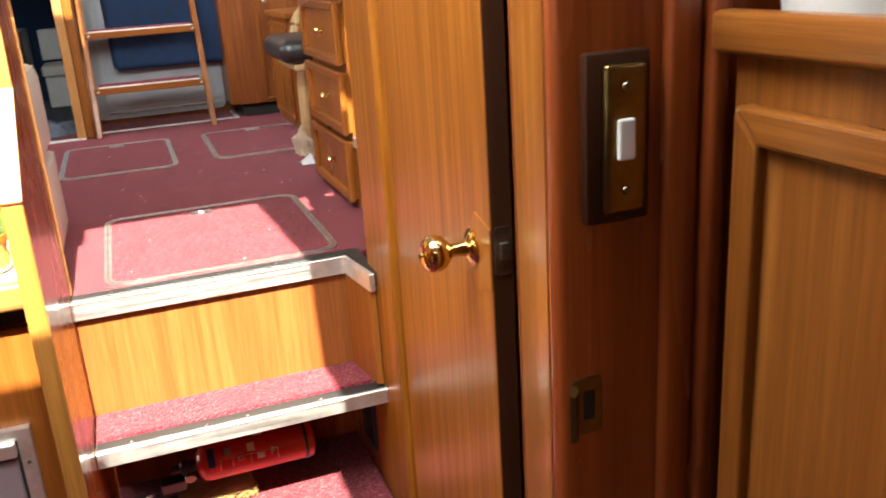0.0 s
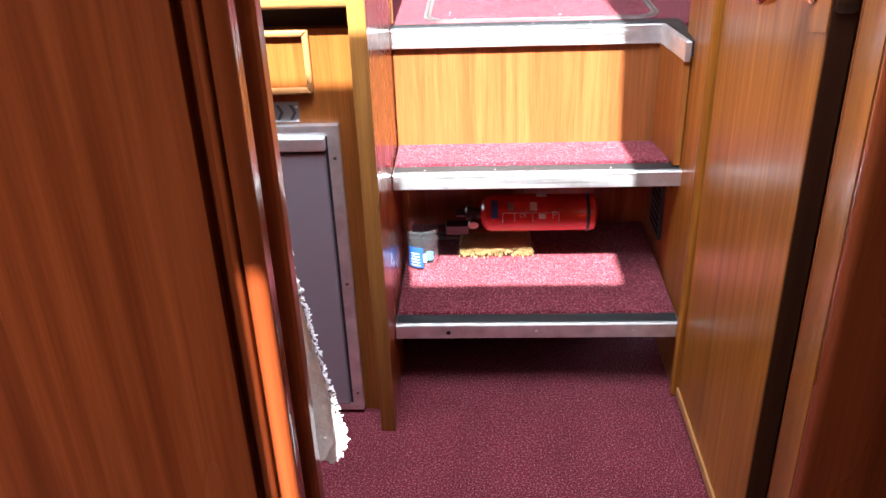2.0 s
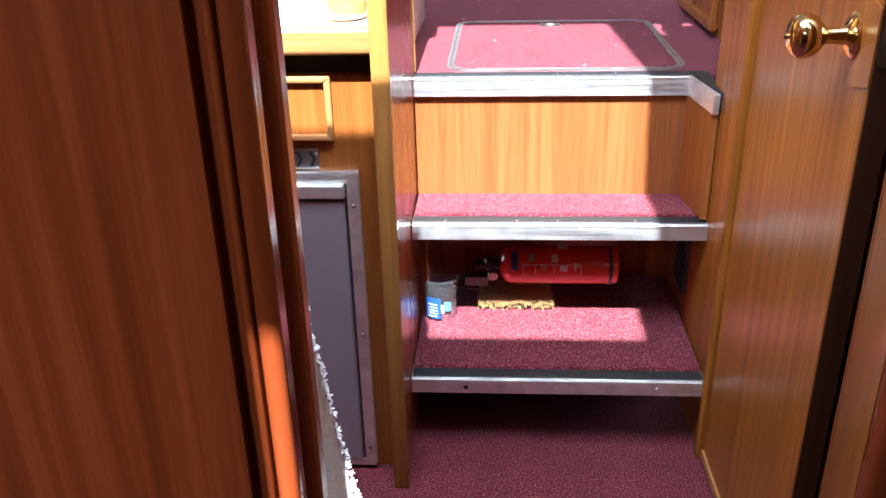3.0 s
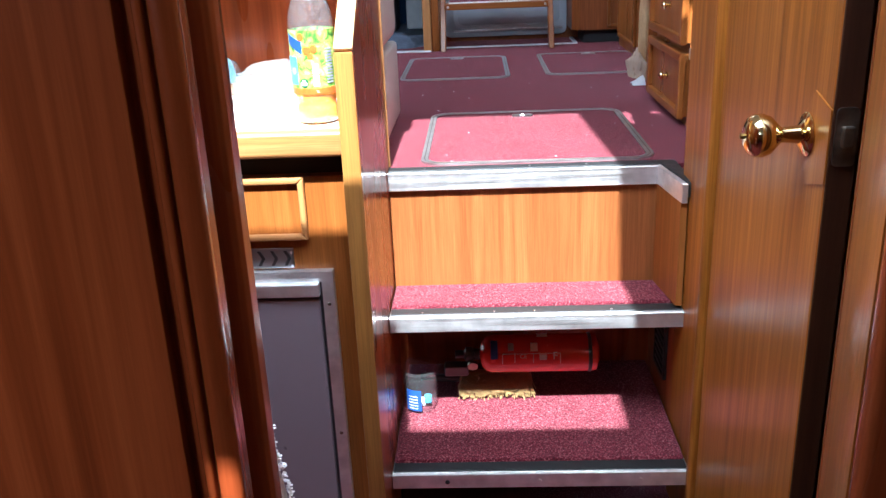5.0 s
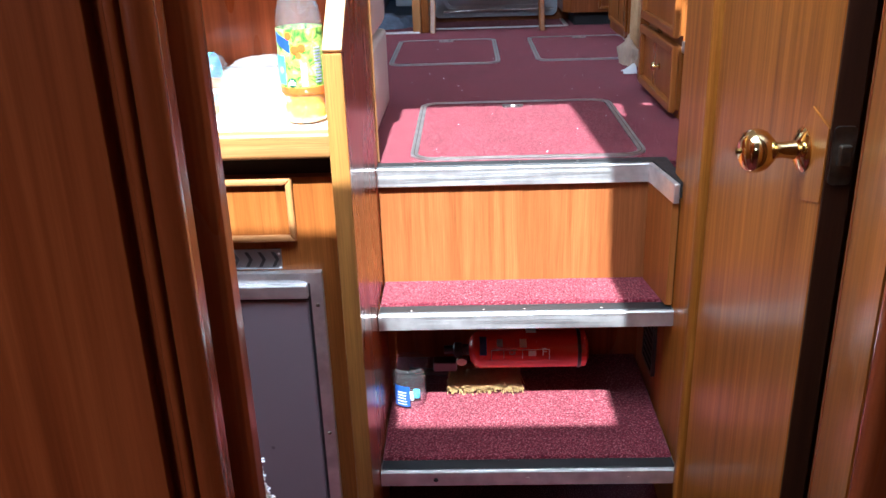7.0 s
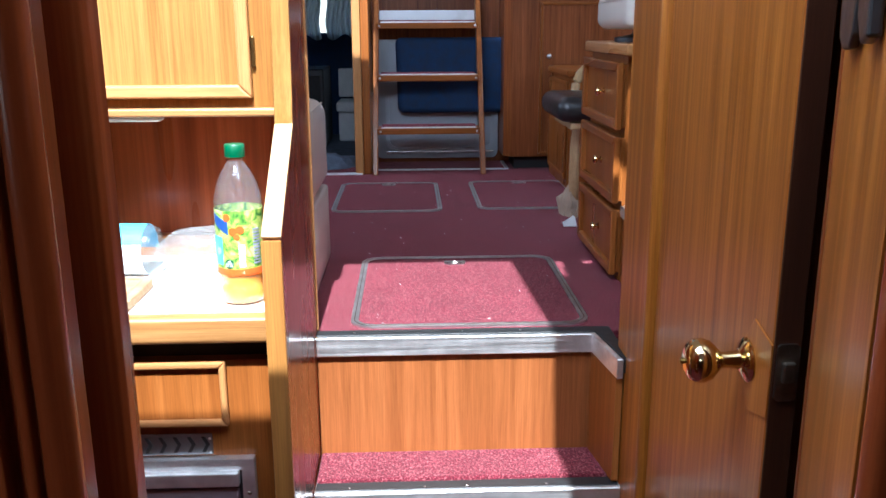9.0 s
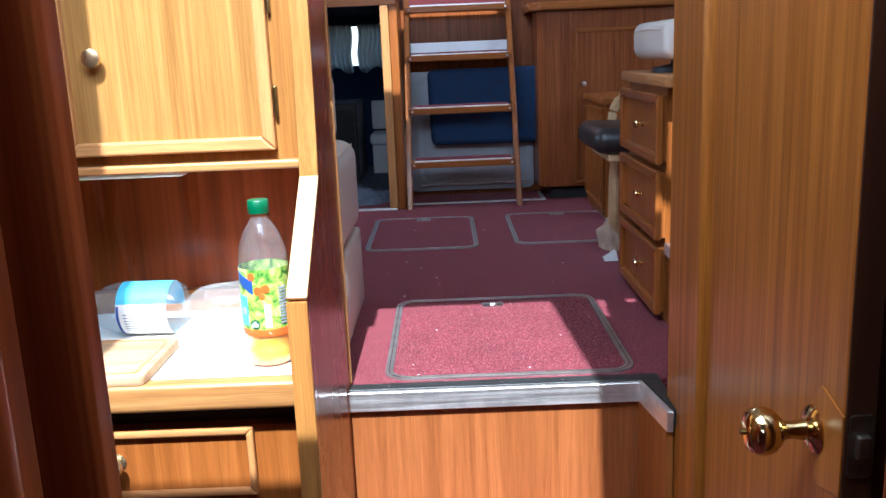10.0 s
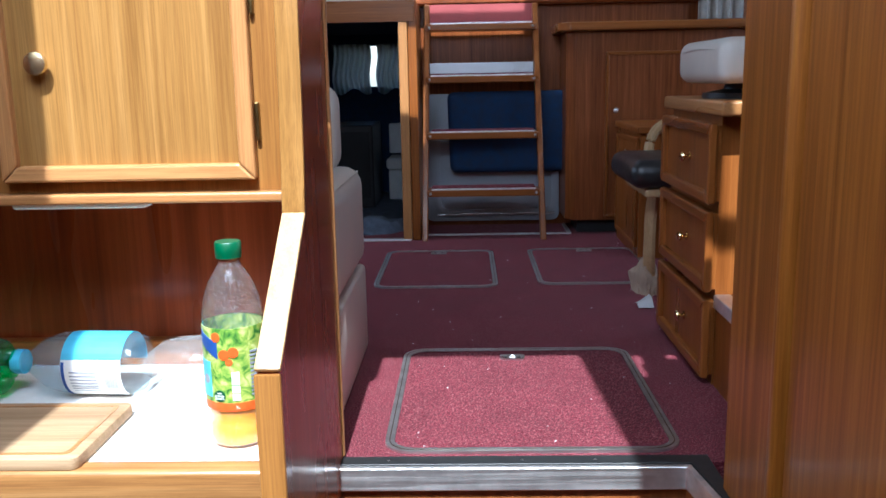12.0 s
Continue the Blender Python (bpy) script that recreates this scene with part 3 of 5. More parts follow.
for sx in (0.09, 0.33, 0.46):
    part("screw", lathe([(0, 0), (0.0035, 0), (0, 0.001)], Matrix.Translation((sx, 2.172, F2 + 0.003)), 8), STEEL, edge)
setting("riser_return", prism([(0.617, 2.148), (0.638, 1.998), (0.652, 1.998), (0.652, 2.1485), (0.624, 2.1485)], "z", 0.521, F2 - 0.043), TEAK, "varnished wood return beside the riser", "riser")

# stair side panel with a sloping top
side = thing("stair_partition", (-0.015, 1.9, 0), "varnished wood panel with sloped front between galley and steps", "partition")
PROFILE = [(1.722, 0.0), (1.722, 1.128), (1.932, 1.290), (1.95, 1.45), (1.955, 1.60), (1.965, 1.66), (1.99, 1.71), (2.185, 1.71), (2.185, 0.0)]
part("board", prism(PROFILE, "x", -0.022, 0.005), RED_SAPELE, side, "dark red-brown varnished board")


def lipping(pts, w, x0, x1, mat, owner):
    """One edge strip that follows a line of (y, z) points."""
    out = []
    for i, (y, z) in enumerate(pts):
        a, b = Vector(pts[max(i - 1, 0)]), Vector(pts[min(i + 1, len(pts) - 1)])
        d = (b - a).normalized()
        out.append((y - d.y * w, z + d.x * w))
    part("lipping", prism(list(pts) + out[::-1], "x", x0, x1, 0.0025), mat, owner, "", True)


lipping([(1.7215, 0.0), (1.7215, 1.128)], 0.008, -0.025, 0.008, GOLD_FRAME, side)
lipping([(1.7215, 1.1285), (1.9315, 1.290)], 0.008, -0.025, 0.008, PALE_CAP, side)
lipping([(1.9315, 1.2905), (1.942, 1.36), (1.949, 1.45), (1.952, 1.55), (1.956, 1.61), (1.965, 1.66), (1.983, 1.70)], 0.008, -0.025, 0.008, GOLD, side)
part("back_lipping", box(-0.025, 0.009, 2.186, 2.197, F2 + 0.004, 1.70, 0.003), TRIM, side, "pale rounded edge strip")

# ---- floor hatches ----
def floor_hatch(x0, x1, y0, y1, r, pull, label):
    h = thing("floor_hatch", ((x0 + x1) / 2, (y0 + y1) / 2, F2), label, "floor hatch", "floor hatches")
    w = 0.017
    out, inn = rounded(x0, x1, y0, y1, r), rounded(x0 + w, x1 - w, y0 + w, y1 - w, r - w * 0.8)
    part("frame", ring(out, inn, "z", F2 - 0.004, F2 + 0.005), RIM, h, "grey aluminium rim")
    part("seam", ring(rounded(x0 + w * 0.42, x1 - w * 0.42, y0 + w * 0.42, y1 - w * 0.42, r - w * 0.35), rounded(x0 + w * 0.55, x1 - w * 0.55, y0 + w * 0.55, y1 - w * 0.55, r - w * 0.45), "z", F2, F2 + 0.0056), DARK_METAL, h)
    part("panel", prism(rounded(x0 + w + 0.001, x1 - w - 0.001, y0 + w + 0.001, y1 - w - 0.001, r - w * 0.8), "z", F2 - 0.004, F2 + 0.003), CARPET_DARK, h, "burgundy carpet panel")
    px, py = pull
    part("pull_plate", ring(rounded(px - 0.03, px + 0.03, py - 0.018, py + 0.018, 0.007, 3), rounded(px - 0.02, px + 0.02, py - 0.010, py + 0.010, 0.004, 3), "z", F2 + 0.002, F2 + 0.006), STEEL, h, "flush steel lifting ring")
    part("pull_well", prism(rounded(px - 0.0205, px + 0.0205, py - 0.0105, py + 0.0105, 0.004, 3), "z", F2 + 0.002, F2 + 0.0035), BLACK, h)
    part("pull_ring", tube([(px + 0.012 * math.cos(a), py + 0.008 * math.sin(a), F2 + 0.006) for a in np.linspace(0, 6.28, 16)], 0.0018, 6), STEEL, h)
    return h


floor_hatch(0.076, 0.629, 2.204, 2.818, 0.055, (0.343, 2.745), "large carpeted floor hatch with rounded aluminium rim")
floor_hatch(-0.079, 0.337, 3.478, 4.088, 0.05, (0.125, 4.035), "carpeted floor hatch with rounded aluminium rim near the ladder")
floor_hatch(0.471, 0.887, 3.503, 4.10, 0.05, (0.692, 4.05), "carpeted floor hatch with rounded aluminium rim beside the low cabinet")

# ---- galley ----
GY = 1.795
base = thing("galley_cabinet", (-0.6, 2.0, 0), "varnished striped wood galley base cabinet under the worktop", "cabinet")
part("body", box(-1.29, -0.023, GY, 2.24, 0.0, 0.893), TEAK, base)
# the gap's shade is given as a black fill
part("gap_shade", box(-1.29, -0.023, GY + 0.025, 2.24, 0.893, 0.934), BLACK, base, "gap under the worktop, its shade painted black")
drawer = part("drawer", box(-0.620, -0.116, GY - 0.004, GY + 0.01, 0.775, 0.891), TEAK, base, "plain drawer front with pale mitred moulding")
moulding("y", -0.622, -0.112, 0.771, 0.894, 0.012, GY - 0.004, 0.012, (TRIM_X, TRIM), drawer)
turned_knob((-0.348, GY - 0.004, 0.836), (0, -1, 0), 0.0165, drawer, PALE_BRASS)
vent = thing("galley_vent", (-0.25, GY, 0.72), "grey steel slotted air vent in the galley front", "vent")
part("plate", box(-0.356, -0.146, GY - 0.004, GY + 0.0, 0.712, 0.753, 0.0015), VENT, vent, "grey steel vent plate with chevron slots")
for k in range(8):
    cx = -0.344 + k * 0.0255
    part("slot", prism([(cx, 0.7175), (cx + 0.0065, 0.7175), (cx + 0.0145, 0.7325), (cx + 0.0065, 0.7475), (cx, 0.7475), (cx + 0.008, 0.7325)], "y", GY - 0.0052, GY - 0.003), BLACK, vent)
for cz in (0.7165, 0.7435):
    part("screw", lathe([(0, 0), (0.003, 0), (0, 0.0012)], Matrix.Translation((-0.1505, GY - 0.004, cz)) @ pose(0, 0, 0, 90), 8), ALU, vent)

fridge = thing("fridge", (-0.33, GY, 0), "built-in fridge with mauve grey door and aluminium frame", "fridge")
FY = 1.777
part("frame", ring([(-0.58, 0.012), (-0.071, 0.012), (-0.071, 0.708), (-0.58, 0.708)], [(-0.56, 0.03), (-0.094, 0.03), (-0.094, 0.687), (-0.56, 0.687)], "y", FY, GY + 0.001), ALU, fridge, "aluminium surround")
fd = part("door", box(-0.558, -0.100, FY - 0.004, FY + 0.02, 0.030, 0.651, 0.004), FRIDGE, fridge, "mauve grey fridge door")
part("top_bar", box(-0.558, -0.098, FY - 0.012, FY + 0.02, 0.659, 0.687, 0.003), ALU, fd, "aluminium top rail of the fridge door")
part("seal", box(-0.558, -0.0945, FY + 0.002, FY + 0.018, 0.0305, 0.687), BLACK_PLASTIC, fridge, "black door seal")
for z in (0.64, 0.35, 0.06):
    part("screw", lathe([(0, 0), (0.004, 0), (0.003, 0.0015), (0, 0.002)], Matrix.Translation((-0.0825, FY, z)) @ pose(0, 0, 0, 90), 10), DARK_METAL, fridge)

top = thing("worktop", (-0.6, 2.0, 0.934), "cream galley worktop with a rounded oak front lip", "worktop")
part("slab", box(-1.29, -0.023, 1.79, 2.235, 0.936, 0.983, 0.002), WORKTOP, top, "pale cream laminate")
part("front_lip", box(-1.29, -0.023, 1.752, 1.79, 0.938, 0.985, 0.008, 3), OAK, top, "golden oak lip", True)
part("back_batten", box(-1.29, -0.023, 2.185, 2.21, 0.983, 1.03, 0.003), TEAK_X, top, "wood batten along the back")
setting("backsplash", box(-1.29, -0.023, 2.21, 2.235, 0.936, 1.315), RED_SAPELE, "dark varnished wood backsplash behind the worktop", "wall")

upper = thing("wall_cabinet", (-0.6, 2.1, 1.315), "varnished wood wall cabinet with framed doors over the worktop", "cabinet")
UY = 2.0
part("body", box(-1.29, -0.023, UY, 2.235, 1.318, 1.708), GOLD_FRAME, upper)
part("light_rail", box(-1.29, -0.023, UY - 0.020, UY + 0.012, 1.302, 1.3175, 0.004, 3), TRIM_X, upper, "pale rounded moulding along the bottom edge", True)
for x0, x1 in ((-0.450, -0.072), (-0.872, -0.494)):
    dr = part("door", box(x0 + 0.01, x1 - 0.01, UY - 0.008, UY - 0.001, 1.345, 1.67), GOLD, upper, "golden striped door with mitred moulding")
    moulding("y", x0, x1, 1.336, 1.678, 0.024, UY - 0.002, 0.020, (TRIM_X, TRIM), dr)
    m = Matrix.Translation((x0 + 0.070, UY - 0.008, 1.508)) @ pose(0, 0, 0, 90)
    part("knob", lathe([(0, 0), (0.008, 0), (0.008, 0.008), (0.012, 0.011), (0.0165, 0.013), (0.0175, 0.016), (0.016, 0.02), (0.010, 0.0225), (0, 0.0235)], m, 24), PALE_BRASS, dr, "round pale brass knob", True)
    for z in (1.42, 1.60):
        part("hinge", box(x1 + 0.001, x1 + 0.0075, UY - 0.010, UY - 0.0005, z - 0.028, z + 0.028, 0.002), BRONZE, dr, "dull brass hinge")
lamp = thing("strip_lamp", (-0.36, 2.05, 1.29), "slim white strip lamp under the wall cabinet", "lamp")
part("housing", box(-0.475, -0.255, 2.03, 2.075, 1.300, 1.3175, 0.003), WHITE, lamp)
part("diffuser", box(-0.470, -0.260, 2.033, 2.072, 1.288, 1.2995, 0.005, 3), WHITE, lamp, "milky plastic cover", True)
dash = thing("dash_shelf", (-0.6, 2.05, 1.711), "dark wood shelf top over the wall cabinet", "shelf")
part("top", box(-1.29, 0.024, 1.972, 2.245, 1.712, 1.745, 0.012, 3), TEAK_X, dash, "", True)

# ---- passage door and wall, starboard side ----
PX = 0.655
setting("wall_passage", box(PX, PX + 0.06, 1.8625, 2.06, 0.0, 2.6), DOOR_WOOD, "varnished wood end panel beside the steps", "wall")
setting("trim_door_post", box(PX - 0.009, PX + 0.05, 1.833, 1.858, 0.0, 2.05, 0.009, 4), DOOR_WOOD, "rounded varnished door post", "trim", True)
wall_with_windows("wall_passage_forward", "x", 0.71, 0.76, 0.9265, 1.864, 0.0, 2.08, [(1.25, 1.86, 0.0, 2.0)], TEAK, "varnished wood passage wall round the side door")
setting("wall_side_room", box(1.2, 1.22, 0.9265, 2.06, 0.0, 2.4), TEAK, "wood wall inside the side room", "wall")
setting("wall_side_room_aft", box(0.716, 1.6, 2.03, 2.06, 0.0, 1.70), TEAK, "wood wall between side room and saloon", "wall")
setting("ceiling_side_room", box(0.762, 1.6, 0.9265, 2.06, 1.702, 1.73), LINING, "low ceiling of the side room", "ceiling")
door = thing("door_1", (0.68, 1.55, 0), "varnished striped wood side door with brass knob, slightly ajar", "door", "", "structure")
leaf = part("leaf", box(0.660, 0.695, 1.329, 1.825, 0.012, 1.98, 0.003), DOOR_WOOD, door)
# edge coloured near-black for the shade it stands in
part("edge", box(0.6605, 0.6945, 1.3255, 1.3288, 0.014, 1.978, 0.001, 1), EDGE_WOOD, leaf, "closing edge of dark wood, its shade put into the colour")
part("bottom_rail", box(0.654, 0.6605, 1.33, 1.824, 0.014, 0.038, 0.003), TRIM_Y, leaf, "pale strip along the foot of the door")
KM = Matrix.Translation((0.660, 1.398, 1.036)) @ pose(0, 0, 0, 0, -90)
kn = part("knob", lathe([(0.013, 0.012), (0.0105, 0.03), (0.011, 0.038), (0.018, 0.044), (0.026, 0.052), (0.0295, 0.062), (0.029, 0.072), (0.024, 0.080), (0.014, 0.085), (0, 0.086)], KM, 32), BRASS, leaf, "polished brass door knob", True)
part("rose", lathe([(0.0, 0.001), (0.028, 0.001), (0.030, 0.004), (0.026, 0.008), (0.018, 0.011), (0.013, 0.014), (0.0, 0.014)], KM, 32), BRASS, kn, "brass rose", True)
part("pin", lathe([(0, 0.085), (0.004, 0.085), (0.004, 0.091), (0, 0.092)], KM, 10), BRONZE, kn)
part("lock_patch", prism([(1.3275, 0.985), (1.385, 0.970), (1.432, 1.035), (1.385, 1.097), (1.3275, 1.082)], "x", 0.6578, 0.6605, 0.0008), DOOR_WOOD, leaf, "shaped wood patch behind the knob")
lp = part("latch_plate", prism(rounded(0.664, 0.692, 1.01, 1.085, 0.006, 3), "y", 1.3225, 1.326), DARK_METAL, leaf, "dull brass latch plate")
part("latch_bolt", prism([(0.671, 1.035), (0.686, 1.035), (0.686, 1.062), (0.671, 1.062)], "y", 1.315, 1.325, 0.002), DARK_METAL, lp)

# bulkhead fittings beside the doorway
sw = thing("light_switch", (0.6049, 0.9000, 1.2193), "brass light switch plate with white rocker on dark wood block", "switch")
part("block", box(0.5713, 0.6385, 0.8854, 0.8997, 1.2193, 1.3769, 0.004), EDGE_WOOD, sw, "dark wood mounting block", True)
pl = part("plate", box(0.5859, 0.6297, 0.8767, 0.8847, 1.2296, 1.3667, 0.005, 3), BRONZE, sw, "tarnished brass plate", True)
part("rocker", box(0.5969, 0.6144, 0.8708, 0.8772, 1.2806, 1.3186, 0.0025), WHITE, pl, "white rocker")
for z in (1.2514, 1.3463):
    part("screw", lathe([(0, 0), (0.0045, 0), (0.0035, 0.0015), (0, 0.0018)], Matrix.Translation((0.6078, 0.8767, z)) @ pose(0, 0, 0, 90), 10), DARK_METAL, pl)
st = thing("strike_plate", (0.5786, 0.9000, 1.0282), "tarnished metal door strike plate with bent lip", "strike plate")
part("plate", ring(rounded(0.5597, 0.5932, 0.9961, 1.0574, 0.005, 3), rounded(0.5713, 0.5845, 1.0107, 1.0443, 0.003, 3), "y", 0.8956, 0.9000), BRONZE, st)
part("lip", prism([(0.5640, 0.8956), (0.5597, 0.8840), (0.5509, 0.8737), (0.5465, 0.8767), (0.5538, 0.8869), (0.5582, 0.8985)], "z", 1.0020, 1.0530), BRONZE, st)
part("well", prism(rounded(0.5699, 0.5859, 1.0093, 1.0457, 0.003, 3), "y", 0.8978, 0.8999), BLACK, st)

# starboard cabinet of the forward cabin
CX = 0.7041
cab = thing("cabin_cabinet", (1.1, 0.3, 0), "dark varnished wood cabinet with framed door in the cabin", "cabinet")
part("body", box(CX, 1.55, -0.9, 0.8504, 0.0, 1.368), TEAK, cab)
part("top_edge", box(CX - 0.020, CX + 0.006, -0.9, 0.8650, 1.3700, 1.4065, 0.006, 3), TEAK_Y, cab, "rounded wood rail along the shelf edge", True)
cd = part("door", box(CX - 0.008, CX - 0.0005, 0.0479, 0.7993, 0.15, 1.3069), TEAK, cab, "framed cabinet door")
moulding("x", 0.0188, 0.8285, 0.12, 1.3273, 0.032, CX - 0.002, 0.018, (TEAK_Y, TEAK), cd)
tub = thing("plastic_tub", (0.807, 0.783, 1.3685), "white translucent plastic tub on the cabinet top", "tub")
part("body", lathe([(0, 0), (0.11, 0), (0.117, 0.006), (0.138, 0.16), (0.146, 0.163), (0.146, 0.172), (0.134, 0.172), (0.111, 0.009), (0, 0.009)], pose(0.807, 0.783, 1.3685) @ Matrix.Scale(0.72, 4), 28), WHITE, tub, "", True)

# ---- on the worktop ----
board = thing("chopping_board", (-0.5, 1.9, 0.984), "worn wooden chopping board lying on the worktop", "chopping board")
part("board", prism(rounded(-0.78, -0.274, 1.756, 1.957, 0.012, 4), "z", 0.9845, 1.002, 0.003), BOARD, board, "", True)
part("groove", ring(rounded(-0.765, -0.289, 1.769, 1.944, 0.01, 4), rounded(-0.759, -0.295, 1.775, 1.938, 0.008, 4), "z", 1.0, 1.0028), TRIM_X, board)

SM = pose(-0.086, 1.858, 0.9845, 0, 0, -95) @ Matrix.Diagonal((1.1, 1.1, 1.0, 1.0))
squash = thing("squash_bottle", (-0.088, 1.853, 0.9845), "clear squash bottle with green cap, a quarter full of orange", "bottle")
OUTER = [(0, 0.004), (0.026, 0.0), (0.034, 0.003), (0.037, 0.012), (0.0365, 0.03), (0.034, 0.038), (0.0365, 0.048), (0.0375, 0.055), (0.0375, 0.168), (0.038, 0.175), (0.0372, 0.19), (0.034, 0.207), (0.027, 0.228), (0.019, 0.243), (0.0135, 0.252), (0.012, 0.262), (0.012, 0.266)]
part("bottle", lathe(OUTER, SM, 32), FOGGED_PET, squash, "clear misted plastic", True)
part("squash", lathe([(0, 0.0052), (0.0255, 0.0012), (0.033, 0.0045), (0.0355, 0.0125), (0.035, 0.03), (0.0328, 0.038), (0.035, 0.048), (0.0355, 0.058), (0, 0.058)], SM, 32), SQUASH, squash, "bright orange squash", True)
sl = part("label", lathe([(0.0377, 0.056), (0.0383, 0.0562), (0.0383, 0.1715), (0.0377, 0.1717)], SM, 32), LABEL_GREEN, squash, "leafy green and yellow paper label", True)
part("orange_band", lathe([(0.0383, 0.0562), (0.0386, 0.0564), (0.0386, 0.068), (0.0383, 0.0682)], SM, 32), ORANGE_INK, sl)
part("brand_patch", wrap(SM, 0.0384, -58, -12, 0.128, 0.166, shape=lambda u: (0.55 - 0.5 * u, 1.0 - 0.35 * u)), INK_BLUE, sl, "slanted blue brand patch")
part("sky_patch", wrap(SM, 0.03835, -70, -30, 0.075, 0.125), LABEL_SKY, sl)
for a, h, d in ((0, 0.136, 0.013), (17, 0.139, 0.013), (-14, 0.160, 0.012), (9, 0.126, 0.009)):
    part("fruit_print", wrap(SM, 0.0386, a - d * 750, a + d * 750, h - d * 0.55, h + d * 0.55, shape=disc_shape), ORANGE_INK, sl)
part("leaf_badge", wrap(SM, 0.0386, -24, -1, 0.070, 0.086, shape=disc_shape), GREEN_CAP, sl, "dark green leaf badge")
part("seal_badge", wrap(SM, 0.0386, -52, -34, 0.093, 0.106, shape=disc_shape), INK_GREY, sl)
for k, (lo, hi) in enumerate(((0.072, 0.081), (0.083, 0.092), (0.094, 0.112))):
    part("print_block", wrap(SM, 0.0386, 12, 26, lo, hi), PAPER, sl)
for k in range(12):
    part("print_bar", wrap(SM, 0.0386, 47, 66, 0.076 + k * 0.0055, 0.0785 + k * 0.0055, n=4), INK_GREY, sl)
for k, word in enumerate(("NO", "ADDED", "SUGAR")):
    a = radians(-12.5)
    at = SM @ Vector((0.0394 * math.cos(a), 0.0394 * math.sin(a), 0.0818 - k * 0.0037))
    part("lettering", letters(word, 0.0042, Matrix.Translation(at) @ pose(0, 0, 0, 0, 0, -95 - 12.5 + 90) @ pose(0, 0, 0, 90)), PAPER, sl)
a = radians(20)
part("lettering", letters("1L", 0.006, Matrix.Translation(SM @ Vector((0.0394 * math.cos(a), 0.0394 * math.sin(a), 0.0622))) @ pose(0, 0, 0, 0, 0, -95 + 20 + 90) @ pose(0, 0, 0, 90)), PAPER, sl)
capm = lathe([(0, 0.261), (0.0158, 0.261), (0.0158, 0.2645), (0.0161, 0.2655), (0.0161, 0.2815), (0.015, 0.283), (0, 0.283)], SM, 32)
part("cap", capm, GREEN_CAP, squash, "ribbed dark green screw cap", True)


def soda_profile(r, length, petal=0.0):
    s = length
    return [(0, 0.006), (r * 0.62, 0.0), (r * 0.9, 0.006), (r, 0.022), (r, s * 0.25), (r * 0.955, s * 0.28), (r, s * 0.31), (r, s * 0.6), (r * 0.97, s * 0.66), (r * 0.84, s * 0.76), (r * 0.58, s * 0.86), (r * 0.36, s * 0.93), (r * 0.31, s * 0.96), (r * 0.31, s)]


def lying_bottle(name, at, toward, r, length, mat, label, cap_mat, bands=(), lumps=0.0, cap=True):
    m = Matrix.Translation(at) @ Vector(toward).to_track_quat("Z", "Y").to_matrix().to_4x4()
    b = thing(name, at, label, "bottle")
    prof = soda_profile(r, length)
    bm = lathe(prof, m, 30)
    if lumps:
        inv = m.inverted()
        for v in bm.verts:
            q = inv @ v.co
            if r * 0.8 < math.hypot(q.x, q.y) and q.z < length * 0.7:
                v.co += (m.to_3x3() @ Vector((q.x, q.y, 0))) * lumps * (noise.noise(q * 38) - 0.1)
    part("body", bm, mat, b, "", True)
    if cap:
        part("cap", lathe([(0, length - 0.004), (r * 0.4, length - 0.004), (r * 0.4, length + 0.013), (0, length + 0.014)], m, 20), cap_mat, b, "screw cap", True)
    for lo, hi, mt, lb in bands:
        part("label", lathe([(r * 1.002, lo), (r * 1.014, lo), (r * 1.014, hi), (r * 1.002, hi)], m, 30), mt, b, lb, True)
    return b, m


wb, wm = lying_bottle("water_bottle", (-0.285, 2.045, 1.0345), (-1, 0.06, 0), 0.050, 0.208, BLUE_PET, "clear water bottle with blue and white label, lying down", LABEL_SKY)


def bearing(m, way):
    q = m.to_3x3().inverted() @ Vector(way)
    return math.degrees(math.atan2(q.y, q.x))


UP, FRONT = bearing(wm, (0, 0, 1)), bearing(wm, (0, -1, 0))
SIDE_WAY = 1 if (UP - FRONT) % 360 < 180 else -1


def band(a0, a1, h0, h1, r=0.0503, n=14):
    return wrap(wm, r, FRONT + SIDE_WAY * a0, FRONT + SIDE_WAY * a1, h0, h1, n=n)


part("label", band(-80, 22, 0.020, 0.118), PAPER, wb, "white paper label")
part("label", band(22, 190, 0.020, 0.118), LABEL_SKY, wb, "sky blue paper label")
part("blue_print", band(-70, 18, 0.112, 0.117, 0.0507), INK_BLUE, wb)
for k in range(9):
    part("barcode_bar", band(-34, 8, 0.028 + k * 0.0022, 0.0292 + k * 0.0022, 0.0507, 4), INK_GREY, wb)
for k in range(7):
    part("print_bar", band(-44 + k * 7, -41 + k * 7, 0.060, 0.104, 0.0507, 2), INK_GREY, wb)
lying_bottle("empty_bottle", (-0.130, 2.06, 1.031), (-1, -0.10, 0.0), 0.046, 0.165, EMPTY_PET, "crumpled clear plastic bottle lying on the worktop", WHITE, lumps=0.22, cap=False)
gb, gm = lying_bottle("green_bottle", (-0.508, 2.03, 1.034), (-1, 0.05, 0.0), 0.0495, 0.24, GREEN_PET, "empty green plastic bottle lying on the worktop", GREEN_CAP)
for k in range(5):
    a = 2 * math.pi * k / 5
    part("foot", lathe([(0, -0.006), (0.010, -0.004), (0.014, 0.004), (0.012, 0.016)], gm @ pose(0.024 * math.cos(a), 0.024 * math.sin(a), 0), 12), GREEN_PET, gb, "", True)

